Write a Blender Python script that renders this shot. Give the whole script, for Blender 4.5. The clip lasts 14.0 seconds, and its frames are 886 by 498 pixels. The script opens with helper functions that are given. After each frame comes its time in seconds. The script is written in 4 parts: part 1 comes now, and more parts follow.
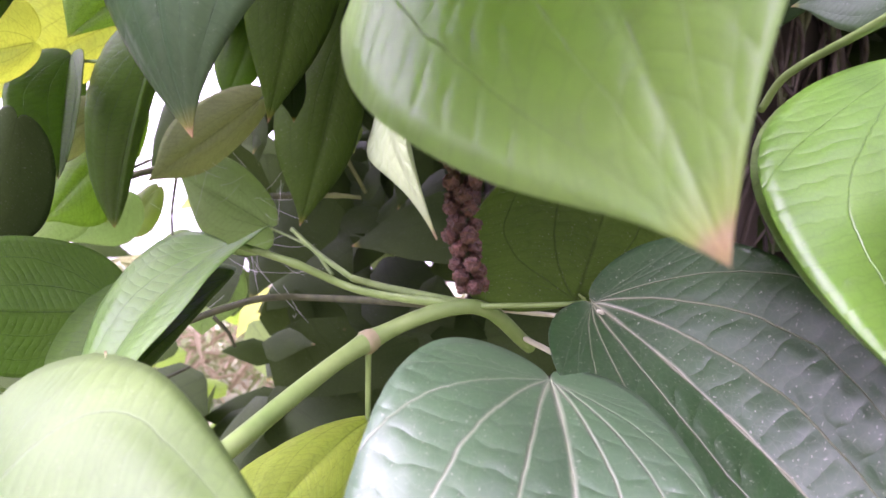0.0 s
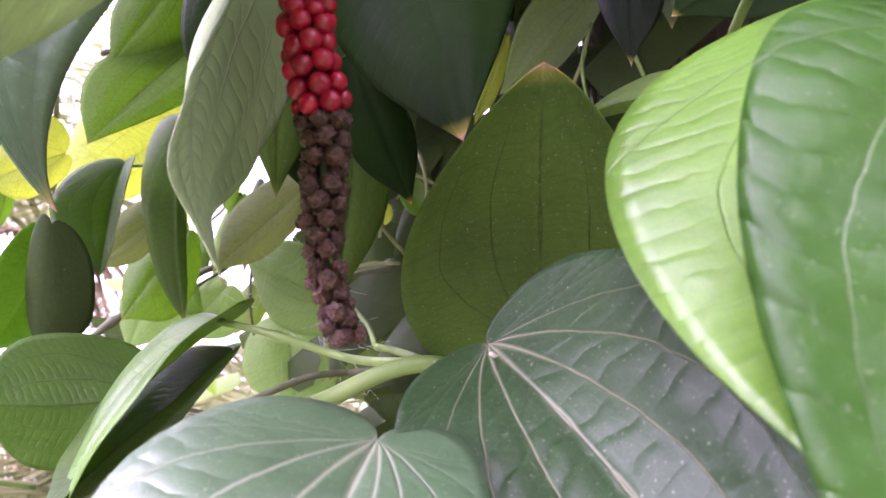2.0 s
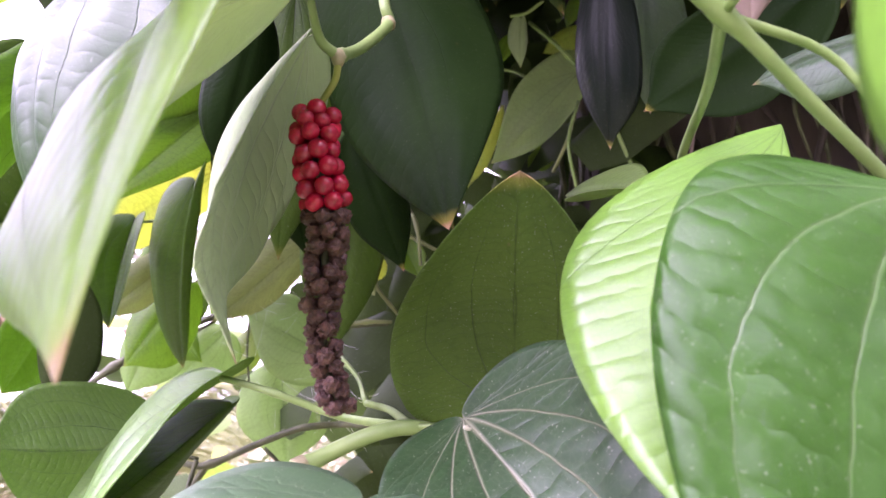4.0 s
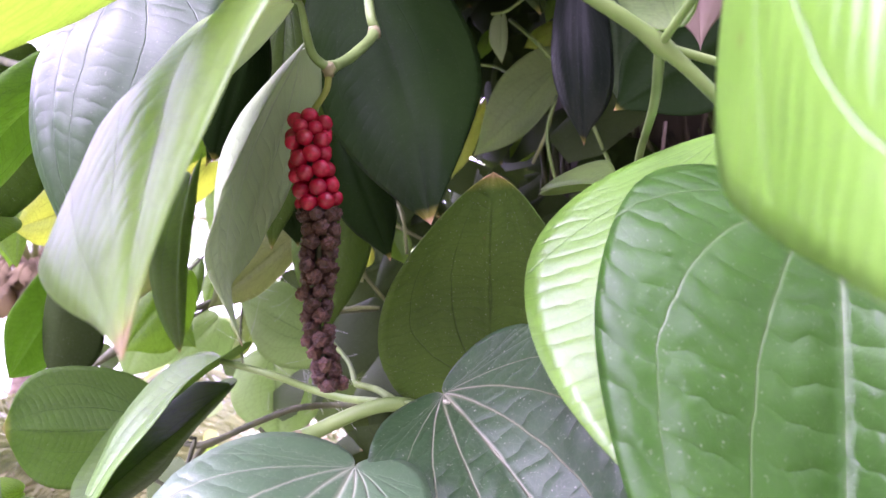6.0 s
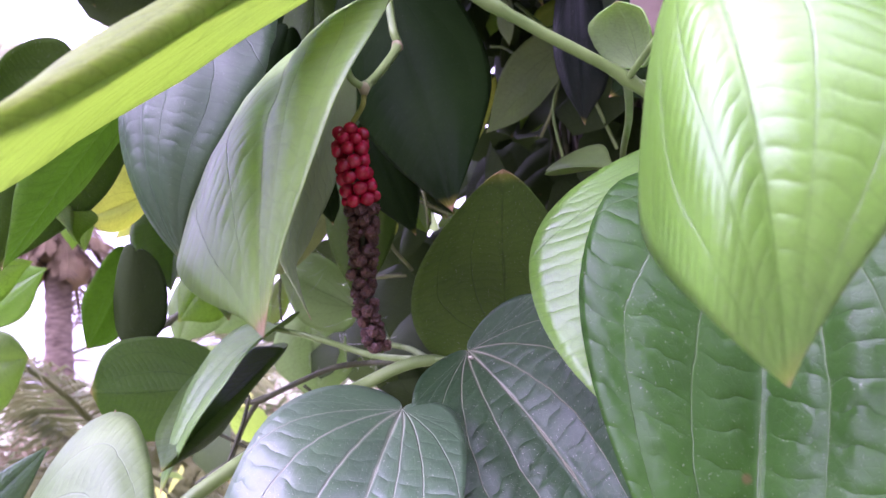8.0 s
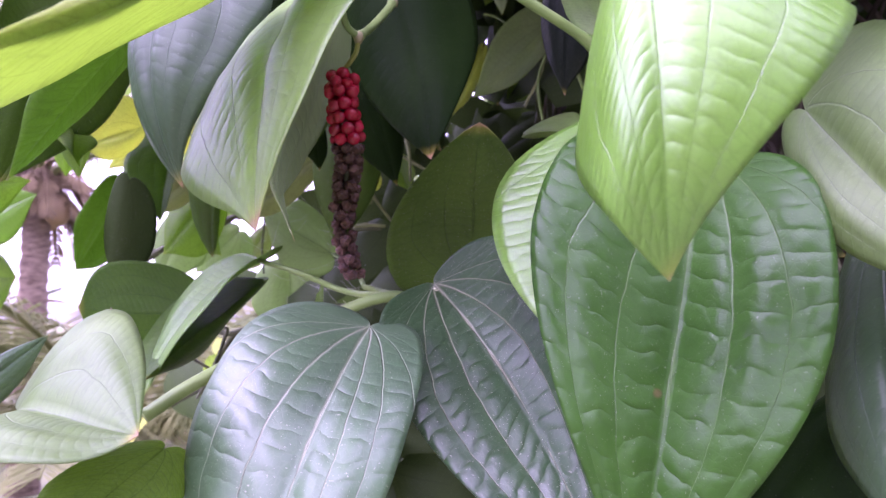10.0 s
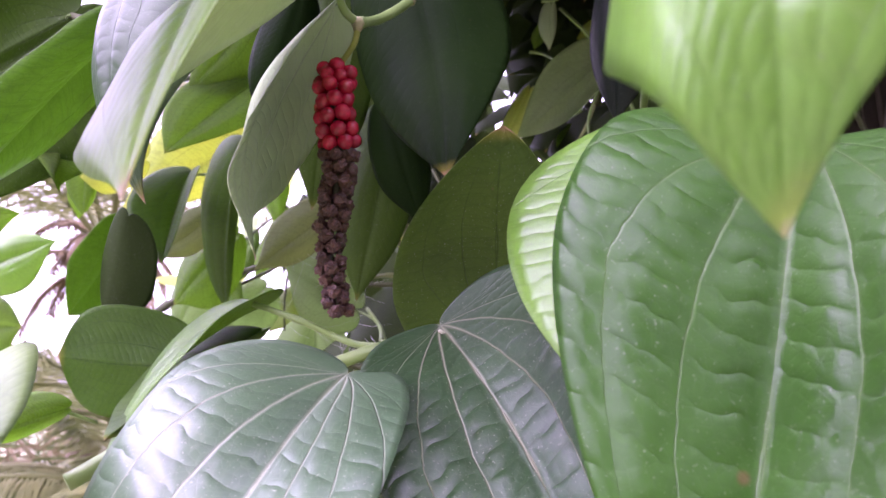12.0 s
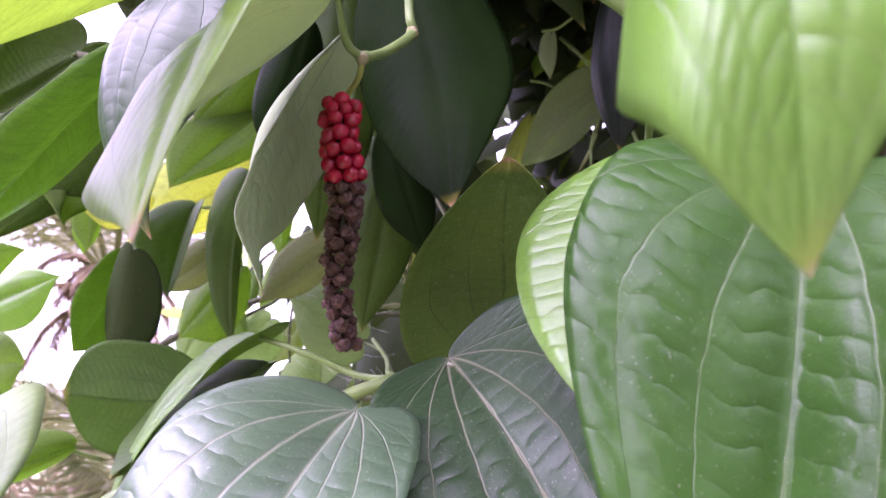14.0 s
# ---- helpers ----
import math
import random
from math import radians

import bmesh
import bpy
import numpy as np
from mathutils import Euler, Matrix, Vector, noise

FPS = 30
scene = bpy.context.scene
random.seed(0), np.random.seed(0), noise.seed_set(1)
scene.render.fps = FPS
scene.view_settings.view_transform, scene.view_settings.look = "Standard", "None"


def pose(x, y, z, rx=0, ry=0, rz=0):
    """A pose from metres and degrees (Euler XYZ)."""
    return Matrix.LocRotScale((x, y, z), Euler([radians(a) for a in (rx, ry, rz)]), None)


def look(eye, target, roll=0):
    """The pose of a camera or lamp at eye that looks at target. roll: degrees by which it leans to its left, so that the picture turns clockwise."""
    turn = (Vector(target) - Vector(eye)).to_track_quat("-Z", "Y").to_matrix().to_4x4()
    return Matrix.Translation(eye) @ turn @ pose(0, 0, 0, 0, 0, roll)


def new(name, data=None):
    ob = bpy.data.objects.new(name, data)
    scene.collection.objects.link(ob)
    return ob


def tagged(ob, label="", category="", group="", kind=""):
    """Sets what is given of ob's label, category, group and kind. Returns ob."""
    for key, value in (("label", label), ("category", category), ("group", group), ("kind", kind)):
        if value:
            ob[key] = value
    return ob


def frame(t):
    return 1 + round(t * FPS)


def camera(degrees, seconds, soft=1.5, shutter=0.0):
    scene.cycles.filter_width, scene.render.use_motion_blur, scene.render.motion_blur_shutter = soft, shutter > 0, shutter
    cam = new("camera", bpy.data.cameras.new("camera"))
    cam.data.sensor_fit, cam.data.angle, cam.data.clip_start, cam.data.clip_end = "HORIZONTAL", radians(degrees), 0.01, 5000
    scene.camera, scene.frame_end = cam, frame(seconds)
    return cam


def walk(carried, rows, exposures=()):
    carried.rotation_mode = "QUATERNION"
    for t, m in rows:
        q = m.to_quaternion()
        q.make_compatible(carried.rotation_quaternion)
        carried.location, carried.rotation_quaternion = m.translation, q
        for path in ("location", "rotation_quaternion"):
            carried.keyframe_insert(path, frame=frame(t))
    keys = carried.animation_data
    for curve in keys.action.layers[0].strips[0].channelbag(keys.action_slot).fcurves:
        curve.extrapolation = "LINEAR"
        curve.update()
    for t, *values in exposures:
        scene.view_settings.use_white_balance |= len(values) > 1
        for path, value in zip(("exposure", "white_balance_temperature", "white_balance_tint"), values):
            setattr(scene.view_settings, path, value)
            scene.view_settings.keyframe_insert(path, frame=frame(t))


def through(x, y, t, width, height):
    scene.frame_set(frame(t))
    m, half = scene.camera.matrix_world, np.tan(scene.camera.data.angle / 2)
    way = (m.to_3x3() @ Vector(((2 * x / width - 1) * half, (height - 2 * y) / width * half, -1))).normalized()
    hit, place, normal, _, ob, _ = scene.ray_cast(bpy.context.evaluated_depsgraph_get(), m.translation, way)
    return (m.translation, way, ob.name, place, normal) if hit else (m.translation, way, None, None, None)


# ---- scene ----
# ---- camera ----
cam = camera(61.95, 14.0)
# seconds, eye, yaw, pitch, lean
ROWS = [
    (0, 0.01799, 0.00440, 1.30211, 4.551, 2.478, 0.368),
    (0.5, 0.03824, 0.01275, 1.29522, 8.153, 4.777, -1.695),
    (0.8, 0.05342, 0.02259, 1.29109, 10.777, 5.312, -3.409),
    (1, 0.06878, 0.02475, 1.28772, 13.165, 5.620, -3.328),
    (1.5, 0.08506, 0.04836, 1.28254, 17.812, 6.043, -4.865),
    (2, 0.08709, 0.04438, 1.29298, 18.489, 8.836, -4.493),
    (2.5, 0.09807, 0.02973, 1.29654, 19.480, 11.404, -3.677),
    (3, 0.09784, 0.02773, 1.29758, 19.116, 12.380, -2.795),
    (3.2, 0.09630, 0.02953, 1.29965, 18.721, 12.277, -2.808),
    (5.3, 0.10507, 0.00019, 1.29846, 17.302, 11.797, -2.556),
    (5.5, 0.10542, 0.00011, 1.29764, 17.142, 11.462, -2.582),
    (6, 0.10773, -0.00103, 1.29745, 17.015, 10.818, -3.297),
    (6.5, 0.10986, -0.00553, 1.30048, 17.703, 9.569, -3.482),
    (7, 0.11189, -0.01531, 1.30206, 16.795, 7.934, -3.998),
    (7.5, 0.11784, -0.03143, 1.30137, 17.492, 7.534, -4.986),
    (8, 0.12183, -0.05002, 1.29864, 18.549, 7.547, -5.118),
    (8.5, 0.12585, -0.06935, 1.29328, 19.210, 6.976, -4.266),
    (9, 0.13039, -0.09099, 1.29313, 17.164, 5.505, -2.856),
    (9.2, 0.13273, -0.09750, 1.28934, 16.171, 4.632, -1.741),
    (11.3, 0.13116, -0.01344, 1.27659, 20.133, 8.502, 1.837),
    (11.5, 0.12864, -0.01131, 1.27372, 20.668, 9.132, 1.944),
    (12, 0.12796, -0.00695, 1.27492, 21.917, 11.287, 1.326),
    (12.5, 0.12732, -0.00407, 1.27438, 22.139, 12.466, 0.748),
    (13, 0.12745, -0.00315, 1.27523, 22.284, 12.951, 0.846),
    (13.5, 0.12669, -0.00204, 1.27546, 22.303, 13.069, 0.393),
    (14, 0.12636, -0.00710, 1.27665, 22.143, 13.363, 0.449),
]


def aim(x, y, z, yaw, pitch, roll):
    a, b = radians(yaw), radians(pitch)
    return look((x, y, z), (x - math.sin(a) * math.cos(b), y + math.cos(a) * math.cos(b), z + math.sin(b)), roll)


EXPOSURES = [(0, 3.14, 5880, 64), (3, 3.46, 5890, 65), (5.5, 3.54, 5720, 71), (7, 3.17, 5530, 76), (9, 2.72, 5380, 82), (11.5, 3.03, 5720, 74), (14, 3.04, 5750, 73)]
walk(cam, [(t, aim(*row)) for t, *row in ROWS], EXPOSURES)

# ---- world, sun, exposure ----
world = bpy.data.worlds.new("world")
scene.world = world
world.use_nodes = True
wn, wl = world.node_tree.nodes, world.node_tree.links
sky = wn.new("ShaderNodeTexSky")
sky.sky_type = 'NISHITA'
sky.sun_disc = False
sky.sun_elevation = radians(58)
sky.sun_rotation = radians(214)
sky.air_density, sky.dust_density, sky.ozone_density = 1.0, 6.0, 0.5
haze = wn.new("ShaderNodeHueSaturation")
haze.inputs["Saturation"].default_value = 0.25
wl.new(sky.outputs[0], haze.inputs["Color"])
# a hazy overcast dome, palest near the horizon
coord = wn.new("ShaderNodeTexCoord")
split = wn.new("ShaderNodeSeparateXYZ")
wl.new(coord.outputs["Generated"], split.inputs[0])
lift = wn.new("ShaderNodeValToRGB")
steps = lift.color_ramp.elements
steps.new(0.14)
for step, value in zip(steps, (3.0, 2.3, 2.1)):
    step.color = (value, value, value, 1)
wl.new(split.outputs[2], lift.inputs[0])
dome = wn.new("ShaderNodeVectorMath")
dome.operation = 'SCALE'
# thin cloud evens out the glow round the sun
veil = wn.new("ShaderNodeGamma")
veil.inputs["Gamma"].default_value = 0.5
wl.new(haze.outputs[0], veil.inputs["Color"])
wl.new(veil.outputs[0], dome.inputs[0])
wl.new(lift.outputs[0], dome.inputs["Scale"])
wl.new(dome.outputs[0], wn["Background"].inputs[0])
wn["Background"].inputs[1].default_value = 0.15
sun_data = bpy.data.lights.new("sun", 'SUN')
sun_data.energy, sun_data.angle, sun_data.color = 0.6, radians(140), (1.0, 0.975, 0.94)
sun = new("sun", sun_data)
sun.matrix_world = look((-2.2, -2, 5.0), (0, 0, 0))

cam.data.dof.use_dof = True
cam.data.dof.focus_distance = 0.24
cam.data.dof.aperture_fstop = 27.0


# ---- materials ----
def mat(name):
    m = bpy.data.materials.new(name)
    m.use_nodes = True
    return m, m.node_tree.nodes, m.node_tree.links, m.node_tree.nodes["Principled BSDF"]


def math_node(n, l, op, a, b=None):
    k = n.new("ShaderNodeMath")
    k.operation = op
    for i, v in enumerate((a, b)):
        if v is None:
            continue
        if isinstance(v, (int, float)):
            k.inputs[i].default_value = v
        else:
            l.new(v, k.inputs[i])
    return k.outputs[0]


def ramp(n, l, fac, stops):
    k = n.new("ShaderNodeValToRGB")
    e = k.color_ramp.elements
    while len(e) < len(stops):
        e.new(0.5)
    for el, (p, c) in zip(e, stops):
        el.position, el.color = p, (*c, 1) if len(c) == 3 else c
    l.new(fac, k.inputs[0])
    return k.outputs[0]


def mix_rgb(n, l, fac, a, b, kind='MIX'):
    k = n.new("ShaderNodeMixRGB")
    k.blend_type = kind
    for i, v in enumerate((fac, a, b)):
        if isinstance(v, (int, float)):
            k.inputs[i].default_value = v
        elif isinstance(v, tuple):
            k.inputs[i].default_value = (*v, 1)
        else:
            l.new(v, k.inputs[i])
    return k.outputs[0]


def leaf_material(name, colour, vein, rough=0.35, through=0.35, glow=(0.35, 0.55, 0.06), relief=0.6, sheen=0.5, net=0.35, ladder=0.5, coat=0.0, tip=0.975, dust=0.2, rib=-0.35, line=0.85, rungs=20.0):
    """A leaf's skin along the blade's own coordinates: arched main veins, irregular cross veins with the blade
    swelling between them, a fine net, blotches, dust and blemishes. rib: how far the veins stand out or sink in."""
    m, n, l, p = mat(name)
    uv = n.new("ShaderNodeUVMap")
    sep = n.new("ShaderNodeSeparateXYZ")
    l.new(uv.outputs[0], sep.inputs[0])
    geo = n.new("ShaderNodeTexCoord")
    info = n.new("ShaderNodeObjectInfo")
    shift = n.new("ShaderNodeVectorMath")
    shift.operation = 'ADD'
    l.new(geo.outputs["Object"], shift.inputs[0])
    l.new(math_node(n, l, 'MULTIPLY', info.outputs["Random"], 7.0), shift.inputs[1])
    here = shift.outputs[0]
    big = n.new("ShaderNodeTexNoise")
    big.inputs["Scale"].default_value = 28.0
    big.inputs["Detail"].default_value = 4.0
    l.new(here, big.inputs["Vector"])
    wob = n.new("ShaderNodeTexNoise")
    wob.inputs["Scale"].default_value = 95.0
    wob.inputs["Detail"].default_value = 2.0
    l.new(here, wob.inputs["Vector"])
    wobble = math_node(n, l, 'SUBTRACT', wob.outputs["Fac"], 0.5)
    signed = math_node(n, l, 'MULTIPLY', math_node(n, l, 'SUBTRACT', sep.outputs[0], 0.5), 4.0)
    side = math_node(n, l, 'ABSOLUTE', signed)
    # distance to the nearest of the veins at 0, 1/3 and 2/3 of the half width
    bent = math_node(n, l, 'ADD', side, math_node(n, l, 'MULTIPLY', wobble, 0.05))
    fr = math_node(n, l, 'FRACT', math_node(n, l, 'ADD', math_node(n, l, 'MULTIPLY', bent, 2.75), 0.5))
    dist = math_node(n, l, 'ABSOLUTE', math_node(n, l, 'SUBTRACT', fr, 0.5))
    thin = math_node(n, l, 'MULTIPLY_ADD', side, 1.6)
    thin.node.inputs[2].default_value = 1.0
    # the veins keep their width towards the foot, where they meet in a pale hub
    foot = math_node(n, l, 'MINIMUM', math_node(n, l, 'MAXIMUM', math_node(n, l, 'MULTIPLY', sep.outputs[1], 1.5), 0.025), 1.0)
    veinm = ramp(n, l, math_node(n, l, 'MULTIPLY', math_node(n, l, 'MULTIPLY', dist, foot), thin), [(0.0, (1, 1, 1)), (0.011, (0.5, 0.5, 0.5)), (0.026, (0, 0, 0))])
    veinm = math_node(n, l, 'MULTIPLY', veinm, ramp(n, l, math_node(n, l, 'MULTIPLY', side, 0.5), [(0.50, (1, 1, 1)), (0.62, (0.2, 0.2, 0.2))]))
    # cross veins: uneven cells, wider than high, between the main veins
    rung = n.new("ShaderNodeCombineXYZ")
    l.new(math_node(n, l, 'ADD', math_node(n, l, 'MULTIPLY', signed, 2.2), math_node(n, l, 'MULTIPLY', wobble, 0.5)), rung.inputs[0])
    climb = math_node(n, l, 'MULTIPLY', math_node(n, l, 'MULTIPLY_ADD', side, -0.09), rungs)
    l.new(sep.outputs[1], climb.node.inputs[0].links[0].from_node.inputs[2])
    l.new(math_node(n, l, 'ADD', climb, math_node(n, l, 'MULTIPLY', wobble, 0.9)), rung.inputs[1])
    l.new(info.outputs["Random"], rung.inputs[2])
    cells = n.new("ShaderNodeTexVoronoi")
    cells.feature = 'DISTANCE_TO_EDGE'
    cells.inputs["Scale"].default_value = 1.0
    cells.inputs["Randomness"].default_value = 0.6
    l.new(rung.outputs[0], cells.inputs["Vector"])
    ladm = ramp(n, l, cells.outputs[0], [(0.0, (1, 1, 1)), (0.05, (0.15, 0.15, 0.15)), (0.10, (0, 0, 0))])
    # rungs from vein to vein, the blade swelling between them, each strip in its own step
    strip = n.new("ShaderNodeTexWhiteNoise")
    strip.noise_dimensions = '1D'
    l.new(math_node(n, l, 'ADD', math_node(n, l, 'FLOOR', math_node(n, l, 'MULTIPLY', signed, 2.75)), math_node(n, l, 'MULTIPLY', info.outputs["Random"], 50.0)), strip.inputs["W"])
    step = math_node(n, l, 'ADD', math_node(n, l, 'ADD', climb, strip.outputs["Value"]), math_node(n, l, 'MULTIPLY', wobble, 1.1))
    crease = math_node(n, l, 'MULTIPLY', math_node(n, l, 'ABSOLUTE', math_node(n, l, 'SUBTRACT', math_node(n, l, 'FRACT', step), 0.5)), 2.0)
    ladm = math_node(n, l, 'MAXIMUM', math_node(n, l, 'MULTIPLY', ladm, 0.6), ramp(n, l, crease, [(0.90, (0, 0, 0)), (1.0, (0.8, 0.8, 0.8))]))
    pillow = math_node(n, l, 'MULTIPLY', math_node(n, l, 'SUBTRACT', 0.7, math_node(n, l, 'POWER', crease, 2.6)), math_node(n, l, 'MULTIPLY_ADD', wob.outputs["Fac"], 1.2))
    inner = math_node(n, l, 'MINIMUM', math_node(n, l, 'MULTIPLY', math_node(n, l, 'MAXIMUM', sep.outputs[1], 0.0), 4.0), 1.0)
    pillow = math_node(n, l, 'MULTIPLY', math_node(n, l, 'MULTIPLY', pillow, inner), math_node(n, l, 'MINIMUM', math_node(n, l, 'MULTIPLY', dist, 4.0), 1.0))
    cell = n.new("ShaderNodeTexVoronoi")
    cell.feature = 'DISTANCE_TO_EDGE'
    cell.inputs["Scale"].default_value = 430.0
    l.new(here, cell.inputs["Vector"])
    netm = ramp(n, l, cell.outputs[0], [(0.0, (1, 1, 1)), (0.10, (0, 0, 0))])
    # blotches, specks
    c1 = mix_rgb(n, l, ramp(n, l, big.outputs["Fac"], [(0.3, (0, 0, 0)), (0.7, (1, 1, 1))]), tuple(x * y for x, y in zip(colour, (0.76, 0.80, 0.74))), tuple(min(1, x * y) for x, y in zip(colour, (1.26, 1.18, 1.10))))
    c1 = mix_rgb(n, l, math_node(n, l, 'MULTIPLY', wob.outputs["Fac"], 0.45), c1, tuple(x * 0.55 for x in colour))
    hue = n.new("ShaderNodeHueSaturation")
    l.new(math_node(n, l, 'MULTIPLY_ADD', info.outputs["Random"], 0.35), hue.inputs["Value"])
    hue.inputs["Value"].links[0].from_node.inputs[2].default_value = 0.90
    l.new(c1, hue.inputs["Color"])
    c2 = mix_rgb(n, l, math_node(n, l, 'MULTIPLY', ladm, net * 0.45), hue.outputs[0], vein)
    c3 = mix_rgb(n, l, math_node(n, l, 'MULTIPLY', netm, 0.04 + net * 0.3), c2, vein)
    c4 = mix_rgb(n, l, math_node(n, l, 'MULTIPLY', veinm, line), c3, vein)
    speck = n.new("ShaderNodeTexNoise")
    speck.inputs["Scale"].default_value = 1500.0
    l.new(here, speck.inputs["Vector"])
    spm = ramp(n, l, speck.outputs["Fac"], [(0.675, (0, 0, 0)), (0.72, (1, 1, 1))])
    c5 = mix_rgb(n, l, math_node(n, l, 'MULTIPLY', spm, dust), c4, (0.5, 0.5, 0.40))
    # a few round brown blemishes
    spot = n.new("ShaderNodeTexVoronoi")
    spot.inputs["Scale"].default_value = 55.0
    l.new(here, spot.inputs["Vector"])
    pick = n.new("ShaderNodeSeparateColor")
    l.new(spot.outputs["Color"], pick.inputs[0])
    rare = math_node(n, l, 'GREATER_THAN', pick.outputs[0], 0.88)
    near = ramp(n, l, math_node(n, l, 'DIVIDE', spot.outputs["Distance"], math_node(n, l, 'ADD', pick.outputs[1], 0.35)), [(0.04, (1, 1, 1)), (0.08, (0, 0, 0))])
    c5 = mix_rgb(n, l, math_node(n, l, 'MULTIPLY', math_node(n, l, 'MULTIPLY', rare, near), 0.7), c5, (0.11, 0.075, 0.03))
    # yellowed, then dry brown point at the very tip
    yellowed = ramp(n, l, math_node(n, l, 'ADD', sep.outputs[1], math_node(n, l, 'MULTIPLY', wobble, 0.05)), [(tip - 0.035, (0, 0, 0)), (tip, (1, 1, 1))])
    c6 = mix_rgb(n, l, math_node(n, l, 'MULTIPLY', yellowed, 0.3), c5, (0.42, 0.38, 0.06))
    tipm = ramp(n, l, math_node(n, l, 'ADD', sep.outputs[1], math_node(n, l, 'MULTIPLY', wobble, 0.02)), [(tip, (0, 0, 0)), (tip + 0.012, (1, 1, 1))])
    c6 = mix_rgb(n, l, math_node(n, l, 'MULTIPLY', tipm, 0.85), c6, (0.34, 0.2, 0.11))
    l.new(c6, p.inputs["Base Color"])
    p.inputs["Specular IOR Level"].default_value = sheen
    p.inputs["Coat Weight"].default_value = coat
    p.inputs["Coat Roughness"].default_value = 0.36
    rn = math_node(n, l, 'MULTIPLY_ADD', big.outputs["Fac"], 0.26)
    rn.node.inputs[2].default_value = rough - 0.13
    l.new(rn, p.inputs["Roughness"])
    # relief
    h = math_node(n, l, 'ADD', math_node(n, l, 'MULTIPLY', pillow, 0.5 * ladder), math_node(n, l, 'MULTIPLY', veinm, rib))
    h = math_node(n, l, 'ADD', h, math_node(n, l, 'MULTIPLY', netm, -0.02))
    h = math_node(n, l, 'ADD', h, math_node(n, l, 'MULTIPLY', big.outputs["Fac"], 0.9))
    h = math_node(n, l, 'ADD', h, math_node(n, l, 'MULTIPLY', wob.outputs["Fac"], 0.55 * ladder))
    bump = n.new("ShaderNodeBump")
    bump.inputs["Strength"].default_value = relief
    bump.inputs["Distance"].default_value = 0.0014
    l.new(h, bump.inputs["Height"])
    l.new(bump.outputs[0], p.inputs["Normal"])
    l.new(bump.outputs[0], p.inputs["Coat Normal"])
    tr = n.new("ShaderNodeBsdfTranslucent")
    lines = math_node(n, l, 'ADD', math_node(n, l, 'MULTIPLY', veinm, 0.6), math_node(n, l, 'ADD', math_node(n, l, 'MULTIPLY', ladm, 0.45), math_node(n, l, 'MULTIPLY', netm, 0.15)))
    body = mix_rgb(n, l, math_node(n, l, 'MULTIPLY', wob.outputs["Fac"], 0.3), glow, tuple(x * 0.6 for x in glow))
    l.new(mix_rgb(n, l, lines, body, tuple(x * 0.40 for x in glow)), tr.inputs[0])
    mx = n.new("ShaderNodeMixShader")
    mx.inputs[0].default_value = through
    l.new(p.outputs[0], mx.inputs[1])
    l.new(tr.outputs[0], mx.inputs[2])
    l.new(mx.outputs[0], n["Material Output"].inputs[0])
    return m


def plain_material(name, a, b, scale=30.0, rough=0.6, bump_d=0.001, bump_s=0.4, stretch=(1, 1, 1), through=0.0, random_value=0.2, spec=0.5):
    m, n, l, p = mat(name)
    tc = n.new("ShaderNodeTexCoord")
    mp = n.new("ShaderNodeMapping")
    mp.inputs["Scale"].default_value = stretch
    l.new(tc.outputs["Object"], mp.inputs[0])
    nz = n.new("ShaderNodeTexNoise")
    nz.inputs["Scale"].default_value = scale
    nz.inputs["Detail"].default_value = 5.0
    l.new(mp.outputs[0], nz.inputs["Vector"])
    c = ramp(n, l, nz.outputs["Fac"], [(0.3, a), (0.7, b)])
    info = n.new("ShaderNodeObjectInfo")
    hue = n.new("ShaderNodeHueSaturation")
    v = math_node(n, l, 'MULTIPLY_ADD', info.outputs["Random"], random_value)
    v.node.inputs[2].default_value = 1.0 - random_value / 2
    l.new(v, hue.inputs["Value"])
    l.new(c, hue.inputs["Color"])
    l.new(hue.outputs[0], p.inputs["Base Color"])
    p.inputs["Roughness"].default_value = rough
    p.inputs["Specular IOR Level"].default_value = spec
    bu = n.new("ShaderNodeBump")
    bu.inputs["Strength"].default_value = bump_s
    bu.inputs["Distance"].default_value = bump_d
    l.new(nz.outputs["Fac"], bu.inputs["Height"])
    l.new(bu.outputs[0], p.inputs["Normal"])
    if through:
        tr = n.new("ShaderNodeBsdfTranslucent")
        l.new(hue.outputs[0], tr.inputs[0])
        mx = n.new("ShaderNodeMixShader")
        mx.inputs[0].default_value = through
        l.new(p.outputs[0], mx.inputs[1])
        l.new(tr.outputs[0], mx.inputs[2])
        l.new(mx.outputs[0], n["Material Output"].inputs[0])
    return m


DARK = leaf_material("leaf_dark_upper", (0.038, 0.112, 0.036), (0.36, 0.38, 0.25), rough=0.60, through=0.05, glow=(0.3, 0.45, 0.15), net=0.05, sheen=1.0, ladder=0.7, coat=0.6, dust=0.5, line=0.7)
# deep shade on the inner leaves is put into this near-black base
SHADE_BLACK = leaf_material("leaf_shade_black", (0.007, 0.018, 0.004), (0.012, 0.018, 0.008), rough=0.45, through=0.02, glow=(0.3, 0.45, 0.15), net=0.06, sheen=0.02, ladder=0.4, dust=0.05, line=0.3, relief=0.3, rib=-0.15)
DEEP = leaf_material("leaf_deep_upper", (0.027, 0.098, 0.010), (0.13, 0.20, 0.08), rough=0.36, through=0.10, glow=(0.4, 0.75, 0.15), net=0.08, sheen=0.26, ladder=0.6, line=0.45, relief=0.9, rib=-0.1, rungs=17.0)
MID = leaf_material("leaf_mid_upper", (0.105, 0.165, 0.050), (0.13, 0.19, 0.08), rough=0.40, through=0.4, glow=(0.62, 0.88, 0.25), net=0.3)
